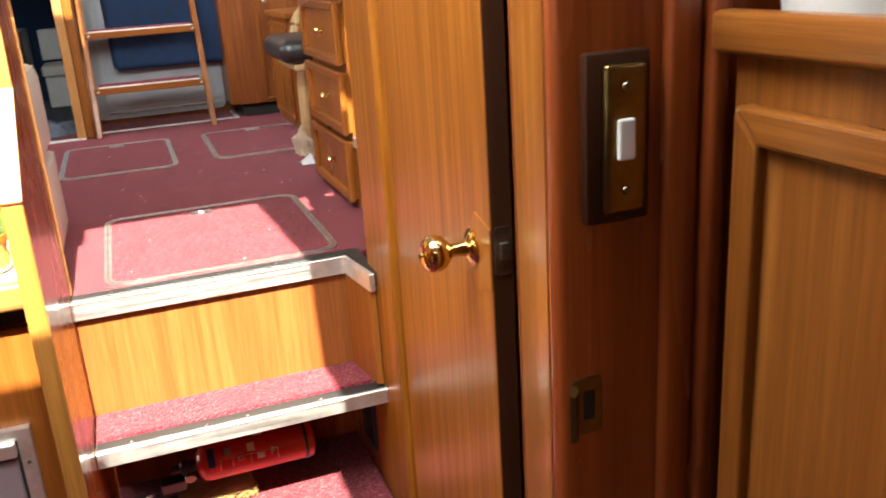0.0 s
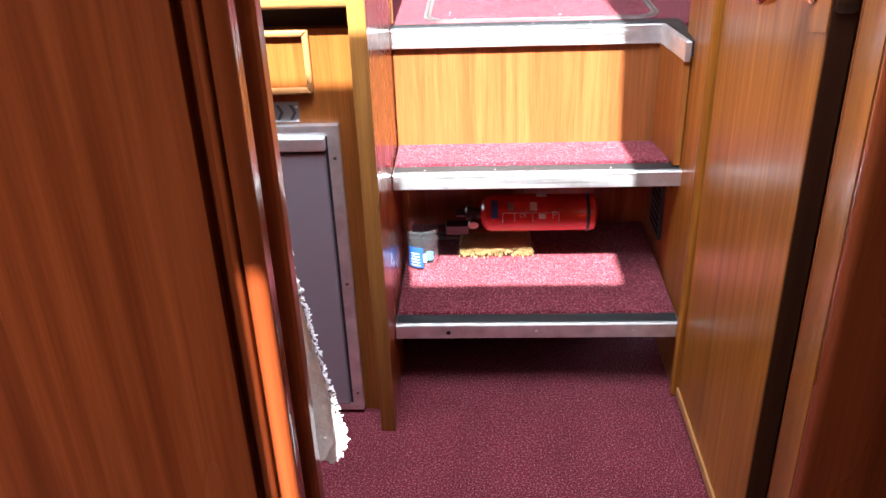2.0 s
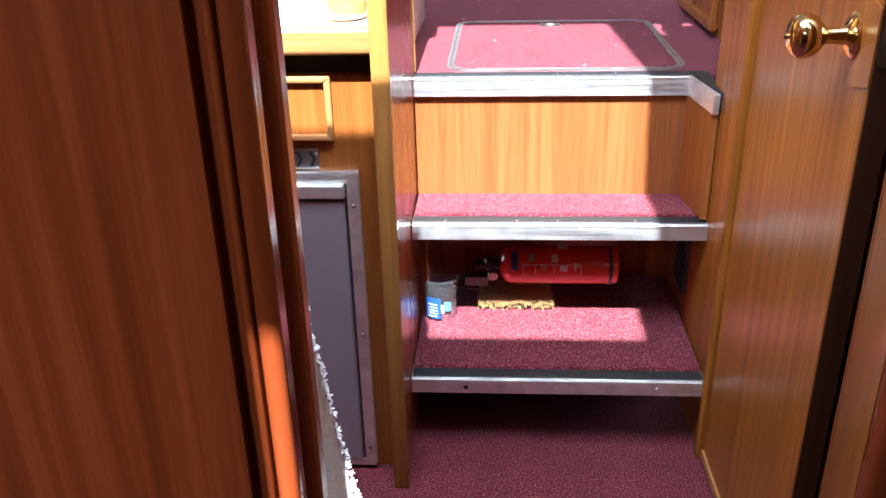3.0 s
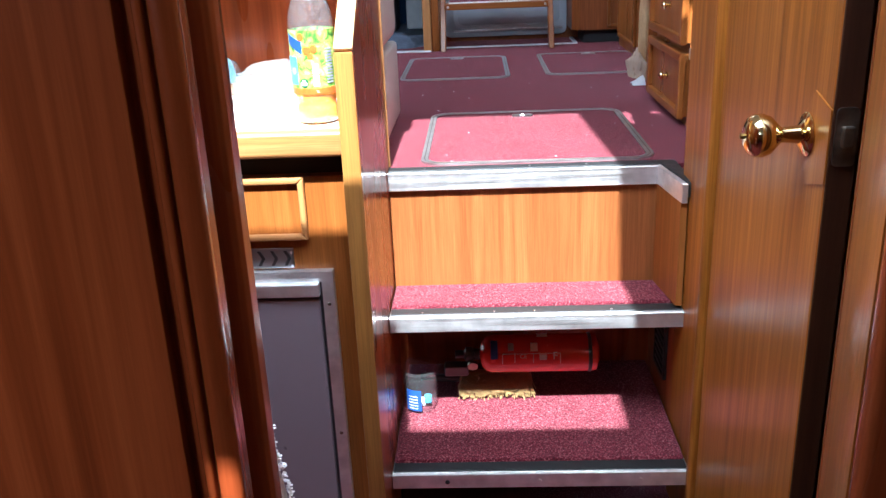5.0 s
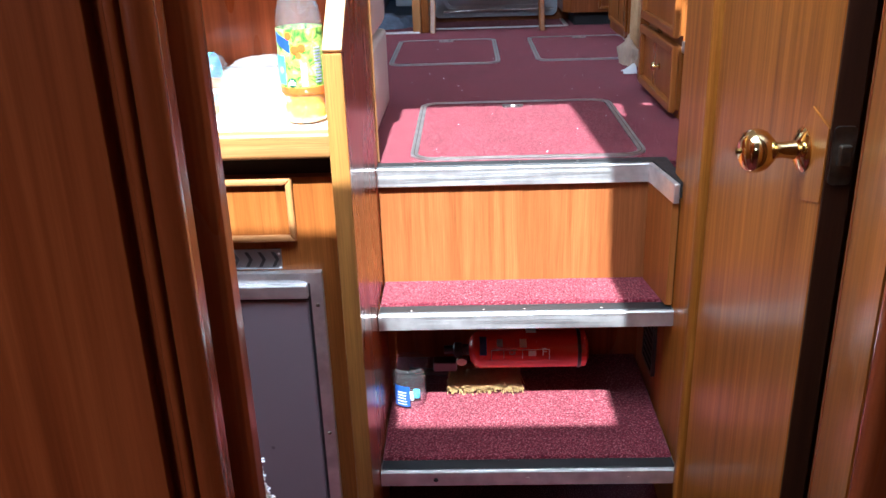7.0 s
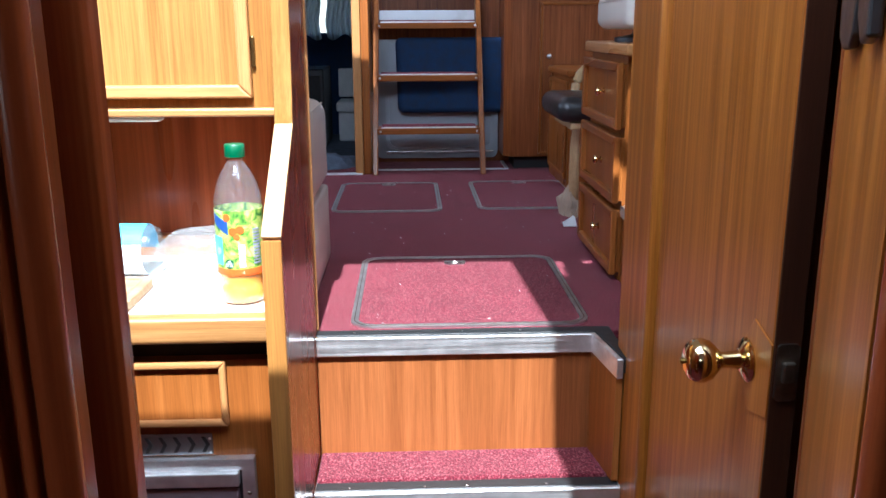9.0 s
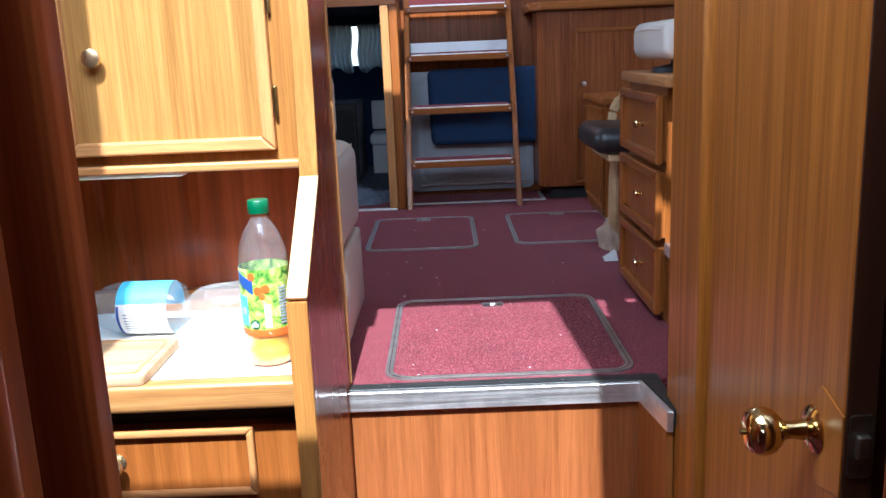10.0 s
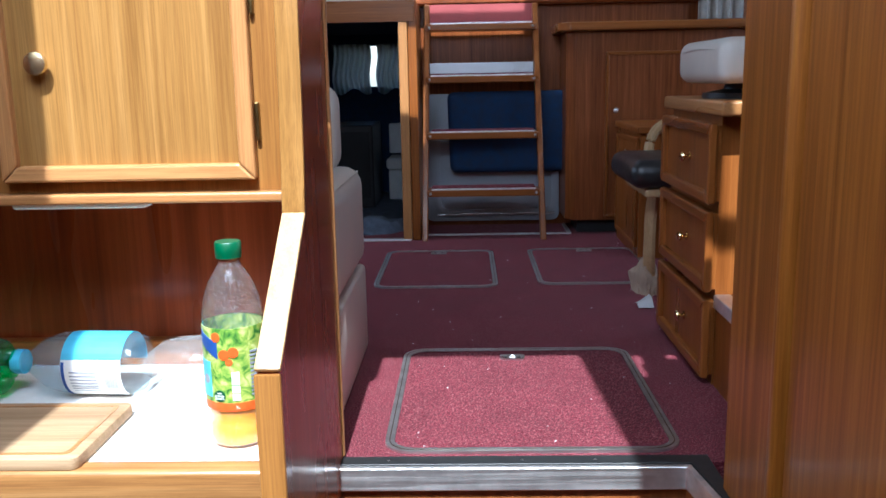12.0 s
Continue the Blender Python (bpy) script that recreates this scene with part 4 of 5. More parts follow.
# ---- under the steps ----
ext = thing("fire_extinguisher", (0.35, 2.16, 0.21), "red fire extinguisher lying in the recess under the step", "extinguisher")
XM = Matrix.Translation((0.495, 2.17, 0.325)) @ pose(0, 0, 0, 0, -90)
part("body", lathe([(0, 0), (0.036, 0.0), (0.045, 0.006), (0.047, 0.014), (0.047, 0.262), (0.043, 0.276), (0.030, 0.287), (0.016, 0.291), (0, 0.291)], XM, 32), RED_PAINT, ext, "glossy red steel cylinder", True)
part("base_ring", lathe([(0.0472, 0.018), (0.0485, 0.019), (0.0485, 0.026), (0.0472, 0.027)], XM, 32), BLACK_PLASTIC, ext)
vl = part("valve", lathe([(0.014, 0.288), (0.014, 0.306), (0.019, 0.308), (0.019, 0.325), (0.011, 0.33), (0.011, 0.352), (0, 0.353)], XM, 20), BLACK_PLASTIC, ext, "dark metal valve", True)
part("lever", prism([(2.150, 0.30), (2.185, 0.30), (2.195, 0.272), (2.16, 0.268)], "x", 0.115, 0.175, 0.004), BLACK_PLASTIC, vl)
part("gauge", lathe([(0, 0), (0.013, 0), (0.013, 0.009), (0, 0.011)], Matrix.Translation((0.186, 2.155, 0.305)) @ pose(0, 0, 0, 110), 16), DARK_METAL, vl)
part("ribbon_print", wrap(XM, 0.0473, -150 + 70, -150 + 128, 0.247, 0.264), INK_BLUE, ext)
for h0, h1, a0, a1, mt in ((0.208, 0.222, 95, 118, INK_GREY), (0.150, 0.167, 92, 118, PAPER), (0.125, 0.150, 142, 168, PAPER), (0.128, 0.146, 66, 82, PAPER)):
    part("printed_label", wrap(XM, 0.0473, -150 + a0, -150 + a1, h0, h1), mt, ext)
for h0, h1, a0, a1 in ((0.095, 0.235, 84, 85.5), (0.235, 0.2362, 55, 85), (0.095, 0.0962, 55, 85), (0.205, 0.2062, 58, 85), (0.16, 0.1612, 58, 85)):
    part("white_line", wrap(XM, 0.0473, -150 + a0, -150 + a1, h0, h1, n=6), PAPER, ext)
for body, hx, ang in (("F", 0.108, 17), ("CE", 0.185, 17)):
    at = Vector((0.495 - hx, 2.17 - 0.0482 * math.cos(radians(ang)), 0.325 + 0.0482 * math.sin(radians(ang))))
    part("lettering", letters(body, 0.026 if body == "F" else 0.014, Matrix.Translation(at) @ pose(0, 0, 0, 90 - ang)), PAPER, ext)

brush = thing("hand_brush", (0.24, 2.14, 0.202), "hand brush with stiff straw bristles and dark handle", "brush")
part("stock", prism(rounded(0.150, 0.335, 0.206, 0.252, 0.02, 5), "y", 2.212, 2.232, 0.004), TRIM_X, brush, "wooden stock", True)
part("handle", tube(arc([(0.16, 2.222, 0.229), (0.11, 2.228, 0.230), (0.05, 2.24, 0.228)]), 0.009, 10), BLACK_PLASTIC, brush, "dark handle", True)
rb = random.Random(4)
bm = bmesh.new()
for k in range(900):
    p0 = Vector((rb.uniform(0.154, 0.331), 2.214, rb.uniform(0.211, 0.247)))
    p1 = p0 + Vector((rb.gauss(0, 0.10), -1.0, rb.gauss(0.04, 0.12))).normalized() * rb.uniform(0.05, 0.066)
    p1.z = max(p1.z, 0.2045)
    tube([p0, p1], 0.0015, 3, bm)
part("bristles", bm, BRISTLE, brush, "straw coloured bristles")["kind"] = "stuff"

cup = thing("plastic_cup", (0.046, 2.131, 0.202), "clear plastic tub with a blue label on the step", "cup")
CM = pose(0.0565, 2.131, 0.2015, 0, 0, -100)
cp = [(0, 0.001), (0.029, 0.0), (0.031, 0.003), (0.038, 0.094), (0.0405, 0.096), (0.0405, 0.102), (0.0385, 0.102)]
cp = [(r * 1.2, h * 1.12) for r, h in cp]
part("tub", lathe(cp, CM, 28), MILKY, cup, "clear plastic", True)
part("label", wrap(CM, 0.0422, -42, 14, 0.012, 0.068), INK_BLUE, cup, "blue paper label")
for k in range(5):
    part("print_bar", wrap(CM, 0.0429, -30, 2, 0.018 + k * 0.008, 0.0195 + k * 0.008, n=5), PAPER, cup)
part("teal_piece", box(0.064, 0.082, 2.121, 2.136, 0.215, 0.237, 0.004), LABEL_SKY, cup, "teal plastic scrap")
part("white_piece", box(0.052, 0.066, 2.126, 2.146, 0.206, 0.222, 0.003), PAPER, cup)

# ---- by the doorway ----
def towel_at(u, v):
    z = 0.99 - 0.425 * v + 0.012 * (1 - math.cos(u * 3.0))
    edge = 0.014 + 0.17 * (0.816 - z)
    x = -0.12 + (0.12 + edge) * u - 0.02 * u * max(0.0, v - 0.93) / 0.07
    y = 0.951 + 0.010 * math.sin(u * 14 + 1.2 * v) + 0.008 * noise.noise(Vector((u * 9, v * 9, 2)))
    return (x + 0.003 * noise.noise(Vector((u * 60, v * 60, 5))), y + 0.004 * noise.noise(Vector((u * 60, v * 60, 1))), z)


towel = single("towel", sheet(towel_at, 40, 60, 0.010), TOWEL, "fluffy white towel hanging behind the door jamb", "towel", "", True)
rt = random.Random(8)
bm = bmesh.new()
for k in range(900):
    u, v = 1.0 if k % 2 else rt.random(), rt.random()
    p = Vector(towel_at(u, v)) + Vector((0, 0.004, 0))
    d = Vector((rt.uniform(0.1, 1.0), rt.uniform(-0.8, 0.8), rt.uniform(-0.8, 0.5))).normalized() * rt.uniform(0.003, 0.007)
    tube([p, p + d], 0.0011, 3, bm)
part("nap", bm, TOWEL, towel, "looped towel pile")["kind"] = "stuff"

strap = thing("black_strap", (0.62, 1.13, 1.44), "black strap hanging on the passage wall corner", "strap")
ON_WALL = pose(0.549, 0.9265, 0, 0, 0, -19.65)


def hung(points, x0, x1):
    bm = prism(points, "x", x0, x1, 0.003)
    bmesh.ops.transform(bm, matrix=ON_WALL, verts=bm.verts)
    return bm


part("strap", hung([(0.184, 1.452), (0.197, 1.441), (0.237, 1.439), (0.264, 1.448), (0.272, 1.47), (0.274, 1.66), (0.184, 1.66), (0.177, 1.50)], -0.011, -0.0015), BLACK_PLASTIC, strap)
part("strap_end", hung([(0.087, 1.452), (0.117, 1.446), (0.147, 1.468), (0.162, 1.66), (0.107, 1.66)], -0.013, -0.0015), BLACK_PLASTIC, strap)

# ---- saloon: starboard ----
unit = thing("drawer_unit", (0.95, 2.72, F2), "varnished wood unit of three drawers with brass knobs", "drawer unit")
part("body", box(0.772, 1.16, 2.555, 2.985, F2, 1.388), TEAK, unit, "golden varnished side")
part("top", box(0.752, 1.18, 2.495, 3.01, 1.390, 1.420, 0.006, 3), TRIM_Y, unit, "rounded wood top", True)
for z0, z1 in ((0.820, 0.994), (1.013, 1.187), (1.204, 1.373)):
    d = part("drawer", box(0.756, 0.7715, 2.55, 2.975, z0 + 0.004, z1 - 0.004, 0.002), TEAK, unit)
    moulding("x", 2.538, 2.985, z0, z1, 0.024, 0.758, 0.016, (TEAK_Y, TEAK), d)
    turned_knob((0.756, 2.745, (z0 + z1) / 2), (-1, 0, 0), 0.012, d)
low_box = thing("low_locker", (0.95, 2.3, F2), "low dark wood locker with aluminium edging", "locker")
part("body", box(0.775, 1.16, 2.07, 2.553, F2, 0.975), TEAK, low_box)
part("edging", box(0.768, 0.805, 2.07, 2.553, 0.976, 1.006, 0.003), ALU, low_box, "aluminium edge strip")
part("lid", box(0.8055, 1.16, 2.07, 2.553, 0.976, 1.004), RUBBER, low_box, "dark non-slip top")

helm = thing("helm_seat", (0.95, 2.75, 1.42), "cream leather helm seat on a low swivel base", "seat")
part("swivel_base", lathe([(0, 0.0), (0.085, 0.0), (0.085, 0.012), (0.04, 0.02), (0.035, 0.034), (0, 0.034)], pose(0.86, 2.72, 1.4205), 24), BLACK_PLASTIC, helm, "black swivel base", True)
part("seat_cushion", box(0.765, 1.15, 2.56, 2.93, 1.454, 1.550, 0.028, 4), LEATHER, helm, "rounded cream cushion", True)
part("piping", tube(arc([(0.768, 2.60, 1.525), (0.764, 2.75, 1.53), (0.768, 2.90, 1.525)]), 0.003, 6), LEATHER, helm)
part("backrest", box(0.735, 1.16, 2.80, 2.92, 1.672, 2.15, 0.035, 4), LEATHER, helm, "padded cream backrest", True)
part("upright", box(0.858, 0.93, 2.60, 2.66, 1.50, 2.2, 0.006), BLACK_PLASTIC, helm, "dark seat upright")

stool = thing("stool", (0.82, 3.35, F2), "black leather stool on a pale bentwood frame", "stool")
part("cushion", box(0.698, 1.03, 3.14, 3.52, 1.158, 1.240, 0.036, 4), LEATHER_DARK, stool, "padded black leather cushion", True)
part("seat_board", box(0.745, 1.0, 3.17, 3.49, 1.132, 1.156, 0.006), BENT, stool, "pale wooden seat board")
part("leg", tube(arc([(0.797, 3.30, 1.138), (0.79, 3.31, 1.05), (0.795, 3.34, 0.93), (0.81, 3.40, 0.83), (0.82, 3.46, 0.81)]), 0.020, 8, flat=0.6), BENT, stool, "bent pale wooden leg", True)
part("leg", tube(arc([(0.98, 3.30, 1.138), (0.985, 3.31, 1.05), (0.98, 3.34, 0.93), (0.97, 3.40, 0.83), (0.96, 3.46, 0.81)]), 0.020, 8, flat=0.6), BENT, stool, "bent pale wooden leg", True)
part("back_loop", tube(arc([(0.84, 3.50, 1.14), (0.825, 3.535, 1.22), (0.845, 3.55, 1.29), (0.89, 3.55, 1.325), (0.94, 3.55, 1.33), (0.99, 3.54, 1.29), (1.0, 3.52, 1.16)]), 0.016, 8), BENT, stool, "bent pale wooden loop", True)


def heap(cx, cy, rx, ry, h, z, seed, nz=14):
    bm = bmesh.new()
    bmesh.ops.create_icosphere(bm, subdivisions=4, radius=1.0)
    for v in bm.verts:
        q = v.co.copy()
        f = 1 + 0.35 * noise.noise(q * 1.7 + Vector((seed, 0, 0))) + 0.16 * noise.noise(q * 5 + Vector((0, seed, 0)))
        v.co = Vector((cx + q.x * rx * f, cy + q.y * ry * f, z + max(0.0, q.z) * h * f + 0.002 * q.z))
    return bm


single("beige_cloth", heap(0.80, 3.42, 0.045, 0.085, 0.10, F2 + 0.002, 3), CLOTH, "crumpled beige cloth heaped by the stool leg", "cloth", "", True)
def paper_at(u, v):
    return (0.735 + 0.045 * u, 3.18 + 0.07 * v, F2 + 0.006 + 0.03 * u * v + 0.008 * math.sin(v * 4))


single("paper_sheet", sheet(paper_at, 6, 8, 0.0008), PAPER, "white paper lying on the carpet", "paper")

lock = thing("tall_locker", (1.0, 4.6, F2), "tall varnished striped wood locker against the aft wall", "locker")
part("body", prism([(0.70, 4.43), (1.42, 4.43), (1.42, 4.715), (0.665, 4.715), (0.665, 4.47)], "z", 0.862, 1.655), AFT_WOOD, lock, "red-brown striped wood")
part("kick", box(0.72, 1.42, 4.48, 4.71, F2, 0.862), BLACK, lock, "dark recessed kick board")
part("top", prism([(0.672, 4.385), (1.45, 4.385), (1.45, 4.715), (0.625, 4.715), (0.625, 4.44)], "z", 1.657, 1.692, 0.006), TEAK_X, lock, "overhanging wood top")
ld = part("door", box(0.838, 1.36, 4.424, 4.432, 0.885, 1.56), AFT_WOOD, lock)
moulding("y", 0.826, 1.37, 0.874, 1.572, 0.014, 4.432, 0.014, (TEAK_X, TEAK), ld)
turned_knob((0.868, 4.424, 1.33), (0, -1, 0), 0.011, ld, STEEL)
low_cab = thing("low_cabinet", (1.1, 4.1, F2), "low varnished wood cabinet standing by the stool", "cabinet")
part("body", box(0.872, 1.40, 3.90, 4.37, F2, 1.262), TEAK, low_cab)
part("top", box(0.858, 1.41, 3.875, 4.38, 1.264, 1.29, 0.006), TEAK_X, low_cab, "overhanging wood top")
lcd = part("door", box(0.864, 0.871, 3.93, 4.34, 0.85, 1.235), TEAK, low_cab)
moulding("x", 3.918, 4.352, 0.838, 1.247, 0.02, 0.871, 0.01, (TEAK_Y, TEAK), lcd)
part("latch", box(0.858, 0.864, 4.12, 4.15, 1.17, 1.19, 0.002), STEEL, lcd, "small steel latch")

tv = thing("television", (0.95, 4.67, 1.95), "flat black television with glossy blue-dark screen on the wall", "television")
part("case", box(0.724, 1.24, 4.668, 4.708, 1.944, 2.27, 0.006), BLACK_PLASTIC, tv)
part("screen", box(0.736, 1.228, 4.664, 4.669, 1.962, 2.258, 0.001), SCREEN, tv, "glossy dark screen")
part("bracket", box(0.9, 1.05, 4.707, 4.7195, 2.05, 2.15), BLACK, tv)
part("logo", box(0.966, 0.998, 4.6675, 4.6682, 1.950, 1.954), STEEL, tv)
sock = thing("wall_socket", (1.11, 4.715, 1.87), "brushed steel wall socket with a white plug", "socket")
part("plate", box(1.075, 1.150, 4.708, 4.7195, 1.830, 1.906, 0.002), BRONZE, sock, "brushed metal plate")
pg = part("plug", box(1.098, 1.128, 4.680, 4.7085, 1.853, 1.884, 0.004), WHITE, sock, "white plug")
part("switch", box(1.135, 1.144, 4.704, 4.7085, 1.868, 1.888, 0.001), WHITE, sock)
single("cable", tube(arc([(0.80, 4.685, 1.95), (0.815, 4.69, 1.90), (0.87, 4.69, 1.855), (0.95, 4.69, 1.838), (1.03, 4.69, 1.842), (1.098, 4.69, 1.866)]), 0.0042, 8), WHITE, "white cable hanging from the television to the socket", "cable", "", True)
single("black_cable", tube(arc([(0.85, 4.695, 1.95), (0.88, 4.70, 1.93), (0.93, 4.70, 1.932), (0.98, 4.695, 1.95)]), 0.003, 8), BLACK_PLASTIC, "black cable under the television", "cable", "", True)


def curtain_at(u, v):
    return (1.26 + 0.2 * u, 4.66 + 0.014 * math.sin(u * 26), 2.5 - 0.79 * v)


single("side_curtain", sheet(curtain_at, 60, 4, 0.002), CURTAIN, "white pleated curtain by the aft wall", "curtain", "", True)

# aft window
win = thing("window_1", (0.3, 4.72, 1.9), "white framed window with blue canvas outside", "window", "", "structure")
WO, WI = [(-0.012, 1.876), (0.63, 1.876), (0.63, 2.44), (-0.012, 2.44)], [(0.018, 1.912), (0.598, 1.912), (0.598, 2.41), (0.018, 2.41)]
part("window_frame", ring(WO, WI, "y", 4.704, 4.7195), GELCOAT, win, "white window frame")
part("window_sill", box(-0.02, 0.638, 4.703, 4.7185, 1.880, 1.9, 0.002), GELCOAT, win, "white sill")
part("sash", box(0.535, 0.552, 4.71, 4.74, 1.913, 2.41), ALU, win, "sliding sash edge")
part("side_panel", box(0.553, 0.597, 4.715, 4.735, 1.913, 2.41), WHITE, win)
# unseen roof, added only to block direct sun from the canvas cover
setting("canvas_sun_block", box(-1.4, 2.0, 4.97, 5.6, 2.62, 2.64), CANVAS, "unseen dark blue roof added to keep sun off the canvas cover", "cover")
setting("canvas_cover", box(-1.2, 1.8, 5.15, 5.17, 1.83, 3.2), CANVAS_LIT, "blue canvas cover outside the aft window, coloured brighter as if lit", "cover")

# ---- ladder and the recess behind it ----
lad = thing("ladder", (0.3, 4.35, F2), "varnished wooden ladder with four carpeted treads", "ladder")


def lad_y(z):
    return 4.335 + 0.30 * (z - F2) / 0.99


for xa, xb in ((0.046, 0.062), (0.546, 0.530)):
    bm = prism([(4.300, F2), (4.362, F2), (4.665, 1.79), (4.60, 1.79)], "x", xa, xa + 0.024, 0.004)
    for v in bm.verts:
        v.co.x += (xb - xa) * (v.co.z - F2) / 0.99
    part("stringer", bm, TEAK, lad, "varnished side rail")
for z in (1.010, 1.247, 1.483, 1.704):
    y = lad_y(z)
    tr = part("tread", box(0.068, 0.546, y - 0.055, y + 0.065, z - 0.028, z, 0.004), TEAK_X, lad, "varnished wooden tread")
    part("mat", box(0.088, 0.528, y - 0.035, y + 0.060, z, z + 0.010, 0.003), CARPET, tr, "burgundy carpet strip")
    part("edge_strip", box(0.088, 0.528, y - 0.046, y - 0.034, z, z + 0.006, 0.0015), ALU, tr, "metal edge strip")
part("back_strip", box(0.082, 0.535, lad_y(1.483) + 0.050, lad_y(1.483) + 0.060, 1.495, 1.540, 0.002), GELCOAT, lad, "pale painted strip behind a tread")
part("head_board", box(0.080, 0.536, 4.62, 4.634, 1.712, 1.79), RED_BOARD, lad, "faded red riser board")
for z in (1.010, 1.247, 1.483, 1.704):
    for x in (0.084, 0.530):
        part("bolt", lathe([(0, 0), (0.006, 0), (0.005, 0.003), (0, 0.004)], Matrix.Translation((x, lad_y(z) - 0.055, z - 0.014)) @ pose(0, 0, 0, 90), 10), STEEL, lad)

white = thing("moulded_board", (0.35, 4.70, F2), "white moulded plastic panel leaning behind the ladder", "board")
part("panel", prism(rounded(0.052, 0.662, 0.822, 1.405, 0.03, 4), "y", 4.690, 4.716, 0.005), BOARD_GREY, white, "off-white glossy panel", True)
part("raised_rim", ring(rounded(0.10, 0.645, 0.86, 1.385, 0.05, 5), rounded(0.118, 0.627, 0.878, 1.367, 0.035, 5), "y", 4.682, 4.691), BOARD_GREY, white, "raised rounded rim")
part("rail", tube([(0.10, 4.675, 0.853), (0.64, 4.675, 0.856)], 0.006, 8), STEEL, white, "thin metal rail")
bl = bmesh.new()
box(0.155, 0.72, 4.60, 4.672, 1.055, 1.415, 0.03, 4, bl)
for v in bl.verts:
    v.co.x += 0.05 * max(0.0, (1.25 - v.co.z)) * (1 if v.co.x < 0.4 else 0)
    v.co.y -= 0.018 * math.sin((v.co.x - 0.155) / 0.565 * math.pi) + 0.006 * noise.noise(v.co * 9)
single("blue_cushion", bl, CANVAS, "dark blue cloth cushion propped behind the ladder", "cushion", "", True)
tr = thing("floor_trim", (0.36, 4.45, F2), "thin aluminium trim round the carpet behind the ladder", "trim")
part("front_bar", box(0.05, 0.69, 4.437, 4.452, F2, F2 + 0.006), ALU, tr)
part("side_bar", box(0.675, 0.69, 4.453, 4.68, F2, F2 + 0.006), ALU, tr)

# ---- aft cabin seen through its doorway ----
setting("wall_aft_cabin_front", box(-1.7, -0.75, 4.33, 4.37, F2, 1.79), TEAK, "varnished wood wall beside the aft cabin doorway", "wall")
setting("door_head", box(-0.75, 0.03, 4.33, 4.37, 1.705, 1.79, 0.002), TEAK_X, "wood head of the aft cabin doorway", "trim")
setting("trim_doorway_post", box(-0.034, 0.003, 4.325, 4.38, F2, 1.704, 0.005), TRIM, "varnished doorway post", "trim")
setting("trim_doorway_post_outer", box(0.0045, 0.040, 4.335, 4.719, F2, 1.79, 0.005), TEAK, "varnished doorway post", "trim")
setting("ceiling_lobby", box(-1.7, 0.03, 4.37, 4.72, 1.78, 1.80), LINING, "ceiling above the aft doorway", "ceiling")
setting("sill", box(-0.75, 0.0, 4.318, 4.352, F2, F2 + 0.008, 0.002), ALU, "aluminium door sill", "sill")
setting("floor_aft_cabin", box(-1.7, 0.1, 4.36, 6.5, F2 - 0.12, F2 - 0.06), DENIM, "dark floor of the aft cabin", "floor")
setting("wall_aft_cabin_side", box(0.045, 0.1, 4.79, 6.5, F2 - 0.1, 1.9), TEAK, "dark wood side wall of the aft cabin", "wall")
setting("wall_aft_cabin_port", box(-1.76, -1.7, 4.37, 6.5, F2 - 0.1, 1.9), TEAK, "dark wood side wall of the aft cabin", "wall")
setting("ceiling_aft_cabin", box(-1.76, 0.1, 4.79, 6.5, 1.76, 1.80), CANVAS, "dark blue lined ceiling of the aft cabin", "ceiling")
wall_with_windows("wall_aft_cabin_back", "y", 6.44, 6.5, -1.76, 0.1, F2 - 0.12, 1.9, [(-0.60, -0.13, 1.43, 1.69)], CANVAS, "dark blue back wall of the aft cabin with a window")


def aft_curtain(x0, x1):
    def f(u, v):
        return (x0 + (x1 - x0) * u + 0.008 * math.sin(v * 7), 6.40 + 0.014 * math.sin(u * (x1 - x0) * 190 + v * 2), 1.70 - (0.30 + 0.02 * math.sin(u * 9)) * v)
    return f


for x0, x1 in ((-0.62, -0.372), (-0.335, -0.11)):
    single("aft_curtain", sheet(aft_curtain(x0, x1), 50, 8, 0.001), CURTAIN_LIT, "gathered pale curtain over the aft cabin window", "curtain", "aft curtains", True)
wc = thing("white_chair", (-0.18, 6.2, F2 - 0.06), "white moulded chair in the dark aft cabin", "chair")
part("back", box(-0.255, -0.05, 6.25, 6.29, 1.01, 1.20, 0.012, 3), WHITE, wc, "", True)
part("seat", box(-0.255, -0.05, 6.0, 6.29, 0.93, 1.0, 0.02, 3), WHITE, wc, "", True)
part("base", box(-0.245, -0.06, 6.05, 6.28, F2 - 0.06, 0.928, 0.01), WHITE, wc)
dk = thing("dark_cabinet", (-0.45, 5.9, F2 - 0.06), "black cabinet in the shadows of the aft cabin", "cabinet")
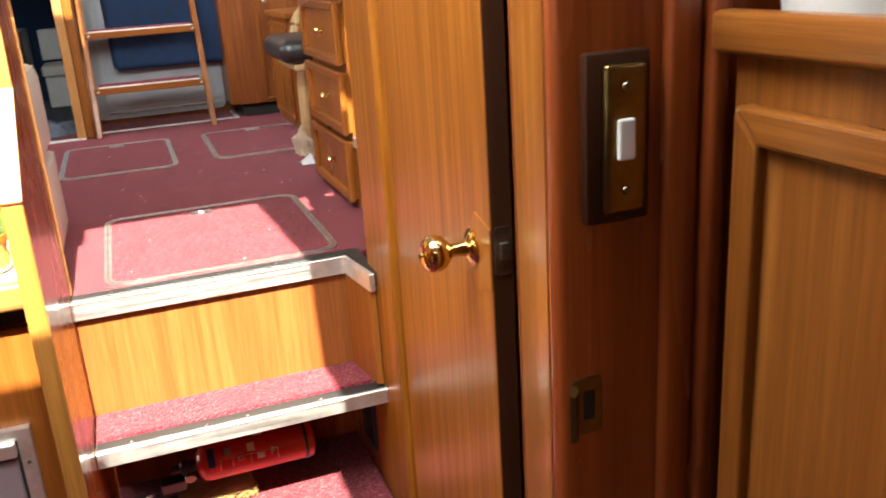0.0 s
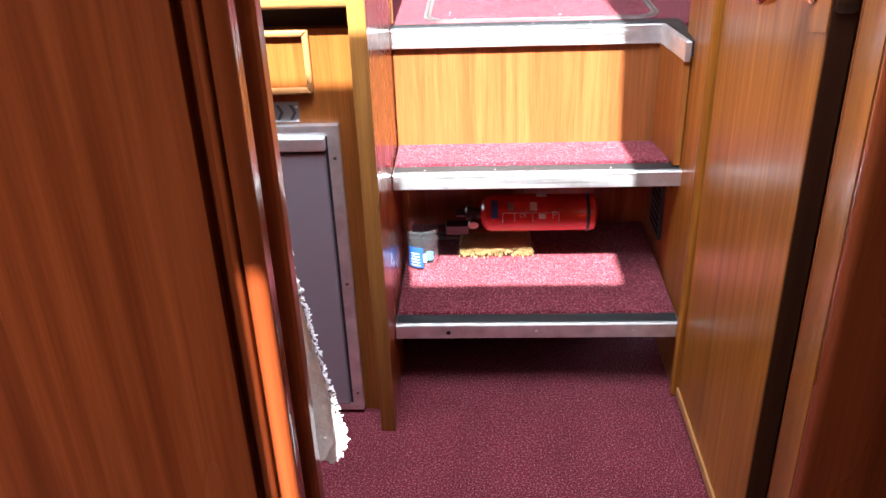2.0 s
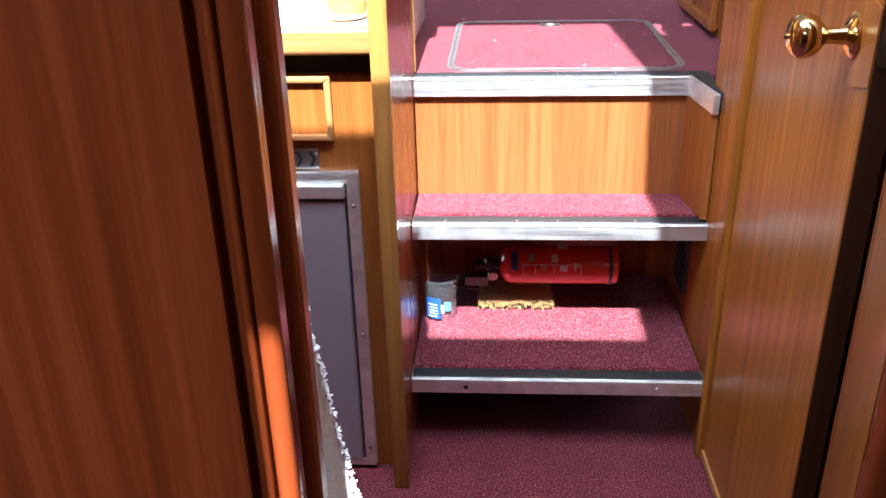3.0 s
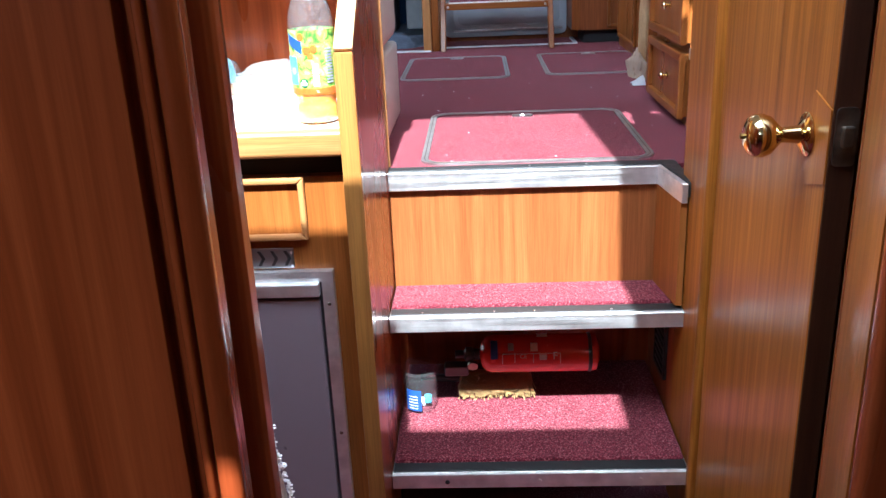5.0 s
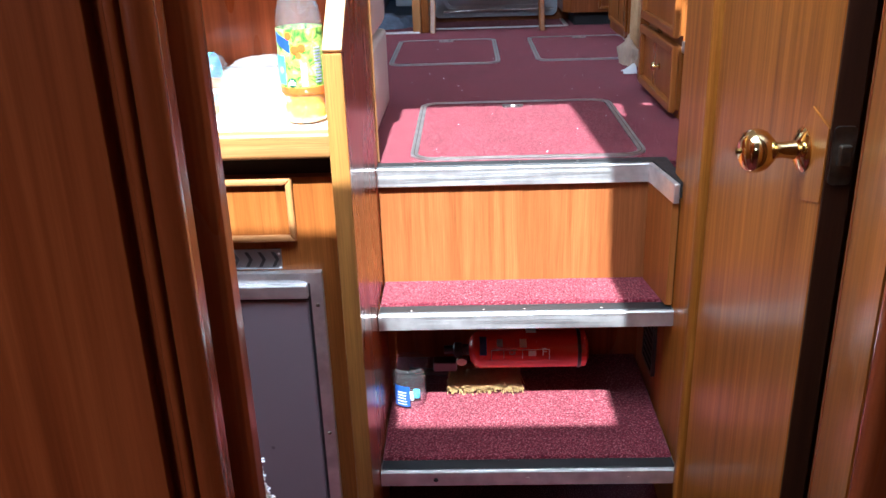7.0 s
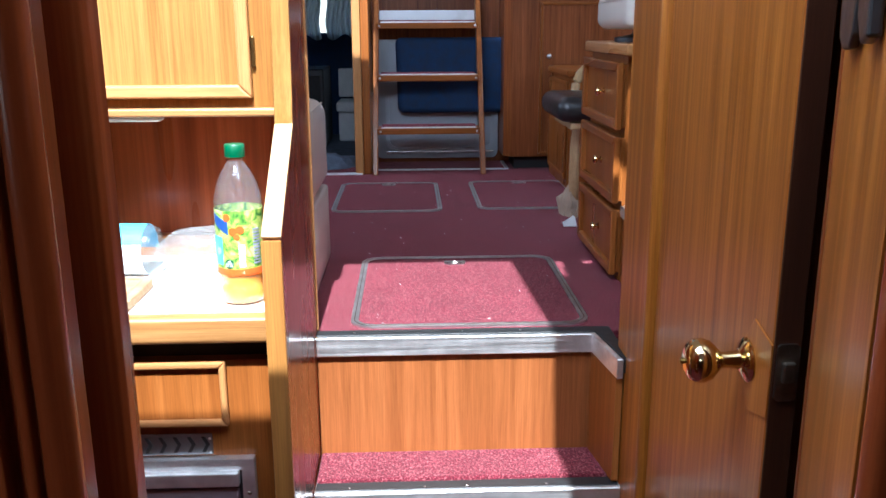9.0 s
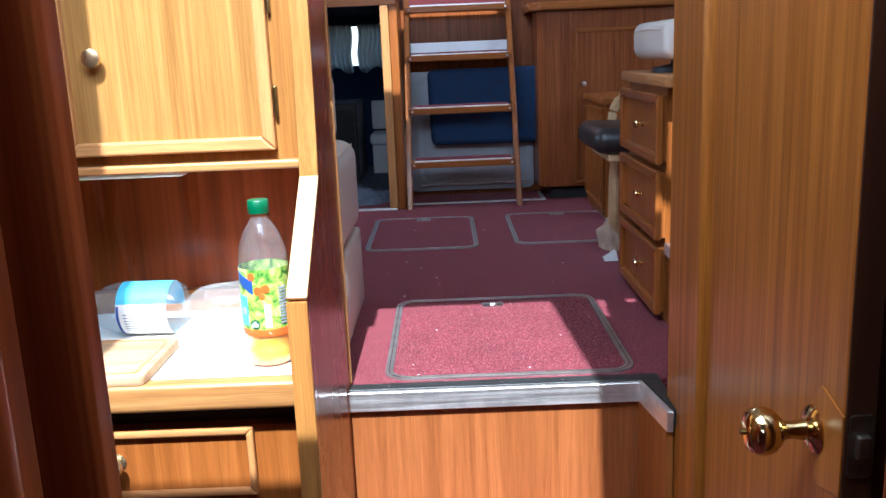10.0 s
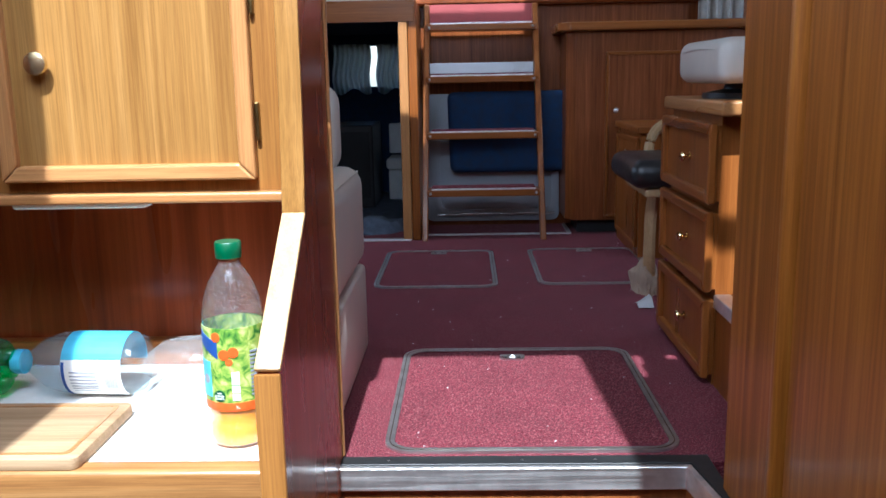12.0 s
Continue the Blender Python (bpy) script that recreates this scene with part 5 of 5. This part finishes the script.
part("body", box(-0.75, -0.30, 5.7, 6.2, F2 - 0.06, 1.22, 0.01), BLACK_PLASTIC, dk)
part("panel", box(-0.73, -0.32, 5.694, 5.701, 0.80, 1.18, 0.003), BLACK, dk)
single("jacket", heap(-0.20, 4.62, 0.20, 0.16, 0.11, F2 - 0.058, 7), DENIM, "blue-grey jacket heaped on the aft cabin floor", "jacket", "", True)

# ---- saloon: port settee ----
sofa = thing("settee", (-0.35, 2.55, F2), "cream leather settee end with rounded corners", "settee")
part("base", box(-0.8, -0.022, 2.215, 2.86, F2, 1.02, 0.012, 3), LEATHER, sofa, "cream leather side", True)
part("seat_cushion", box(-0.8, -0.020, 2.215, 2.865, 1.022, 1.27, 0.045, 5), LEATHER, sofa, "plump cream cushion", True)
part("backrest", box(-0.8, -0.065, 2.70, 2.86, 1.255, 1.47, 0.05, 5), LEATHER, sofa, "padded cream back", True)
part("piping", tube(arc([(-0.030, 2.25, 1.257), (-0.030, 2.5, 1.257), (-0.030, 2.82, 1.257)]), 0.003, 6), LEATHER, sofa)

# bits of fluff on the carpet
rf = random.Random(11)
bm = bmesh.new()
for k in range(70):
    x, y = rf.uniform(0.02, 0.85), rf.uniform(2.2, 4.2)
    s = rf.uniform(0.0007, 0.002)
    bmesh.ops.create_icosphere(bm, subdivisions=1, radius=s, matrix=Matrix.Translation((x, y, F2 + 0.004)) @ pose(0, 0, 0, 0, 0, rf.uniform(0, 180)) @ Matrix.Diagonal((1.8, 0.8, 0.5, 1)))
for k in range(16):
    x, y, z = rf.choice([(rf.uniform(0.02, 0.6), rf.uniform(1.05, 1.8), 0.001), (rf.uniform(0.02, 0.6), rf.uniform(1.92, 2.1), 0.202), (rf.uniform(0.02, 0.6), rf.uniform(2.05, 2.12), 0.52)])
    s = rf.uniform(0.0006, 0.0015)
    bmesh.ops.create_icosphere(bm, subdivisions=1, radius=s, matrix=Matrix.Translation((x, y, z)) @ Matrix.Diagonal((1.8, 0.8, 0.5, 1)))
single("carpet_fluff", bm, PAPER, "pale specks of fluff on the burgundy carpet", "fluff", "", False, "stuff")
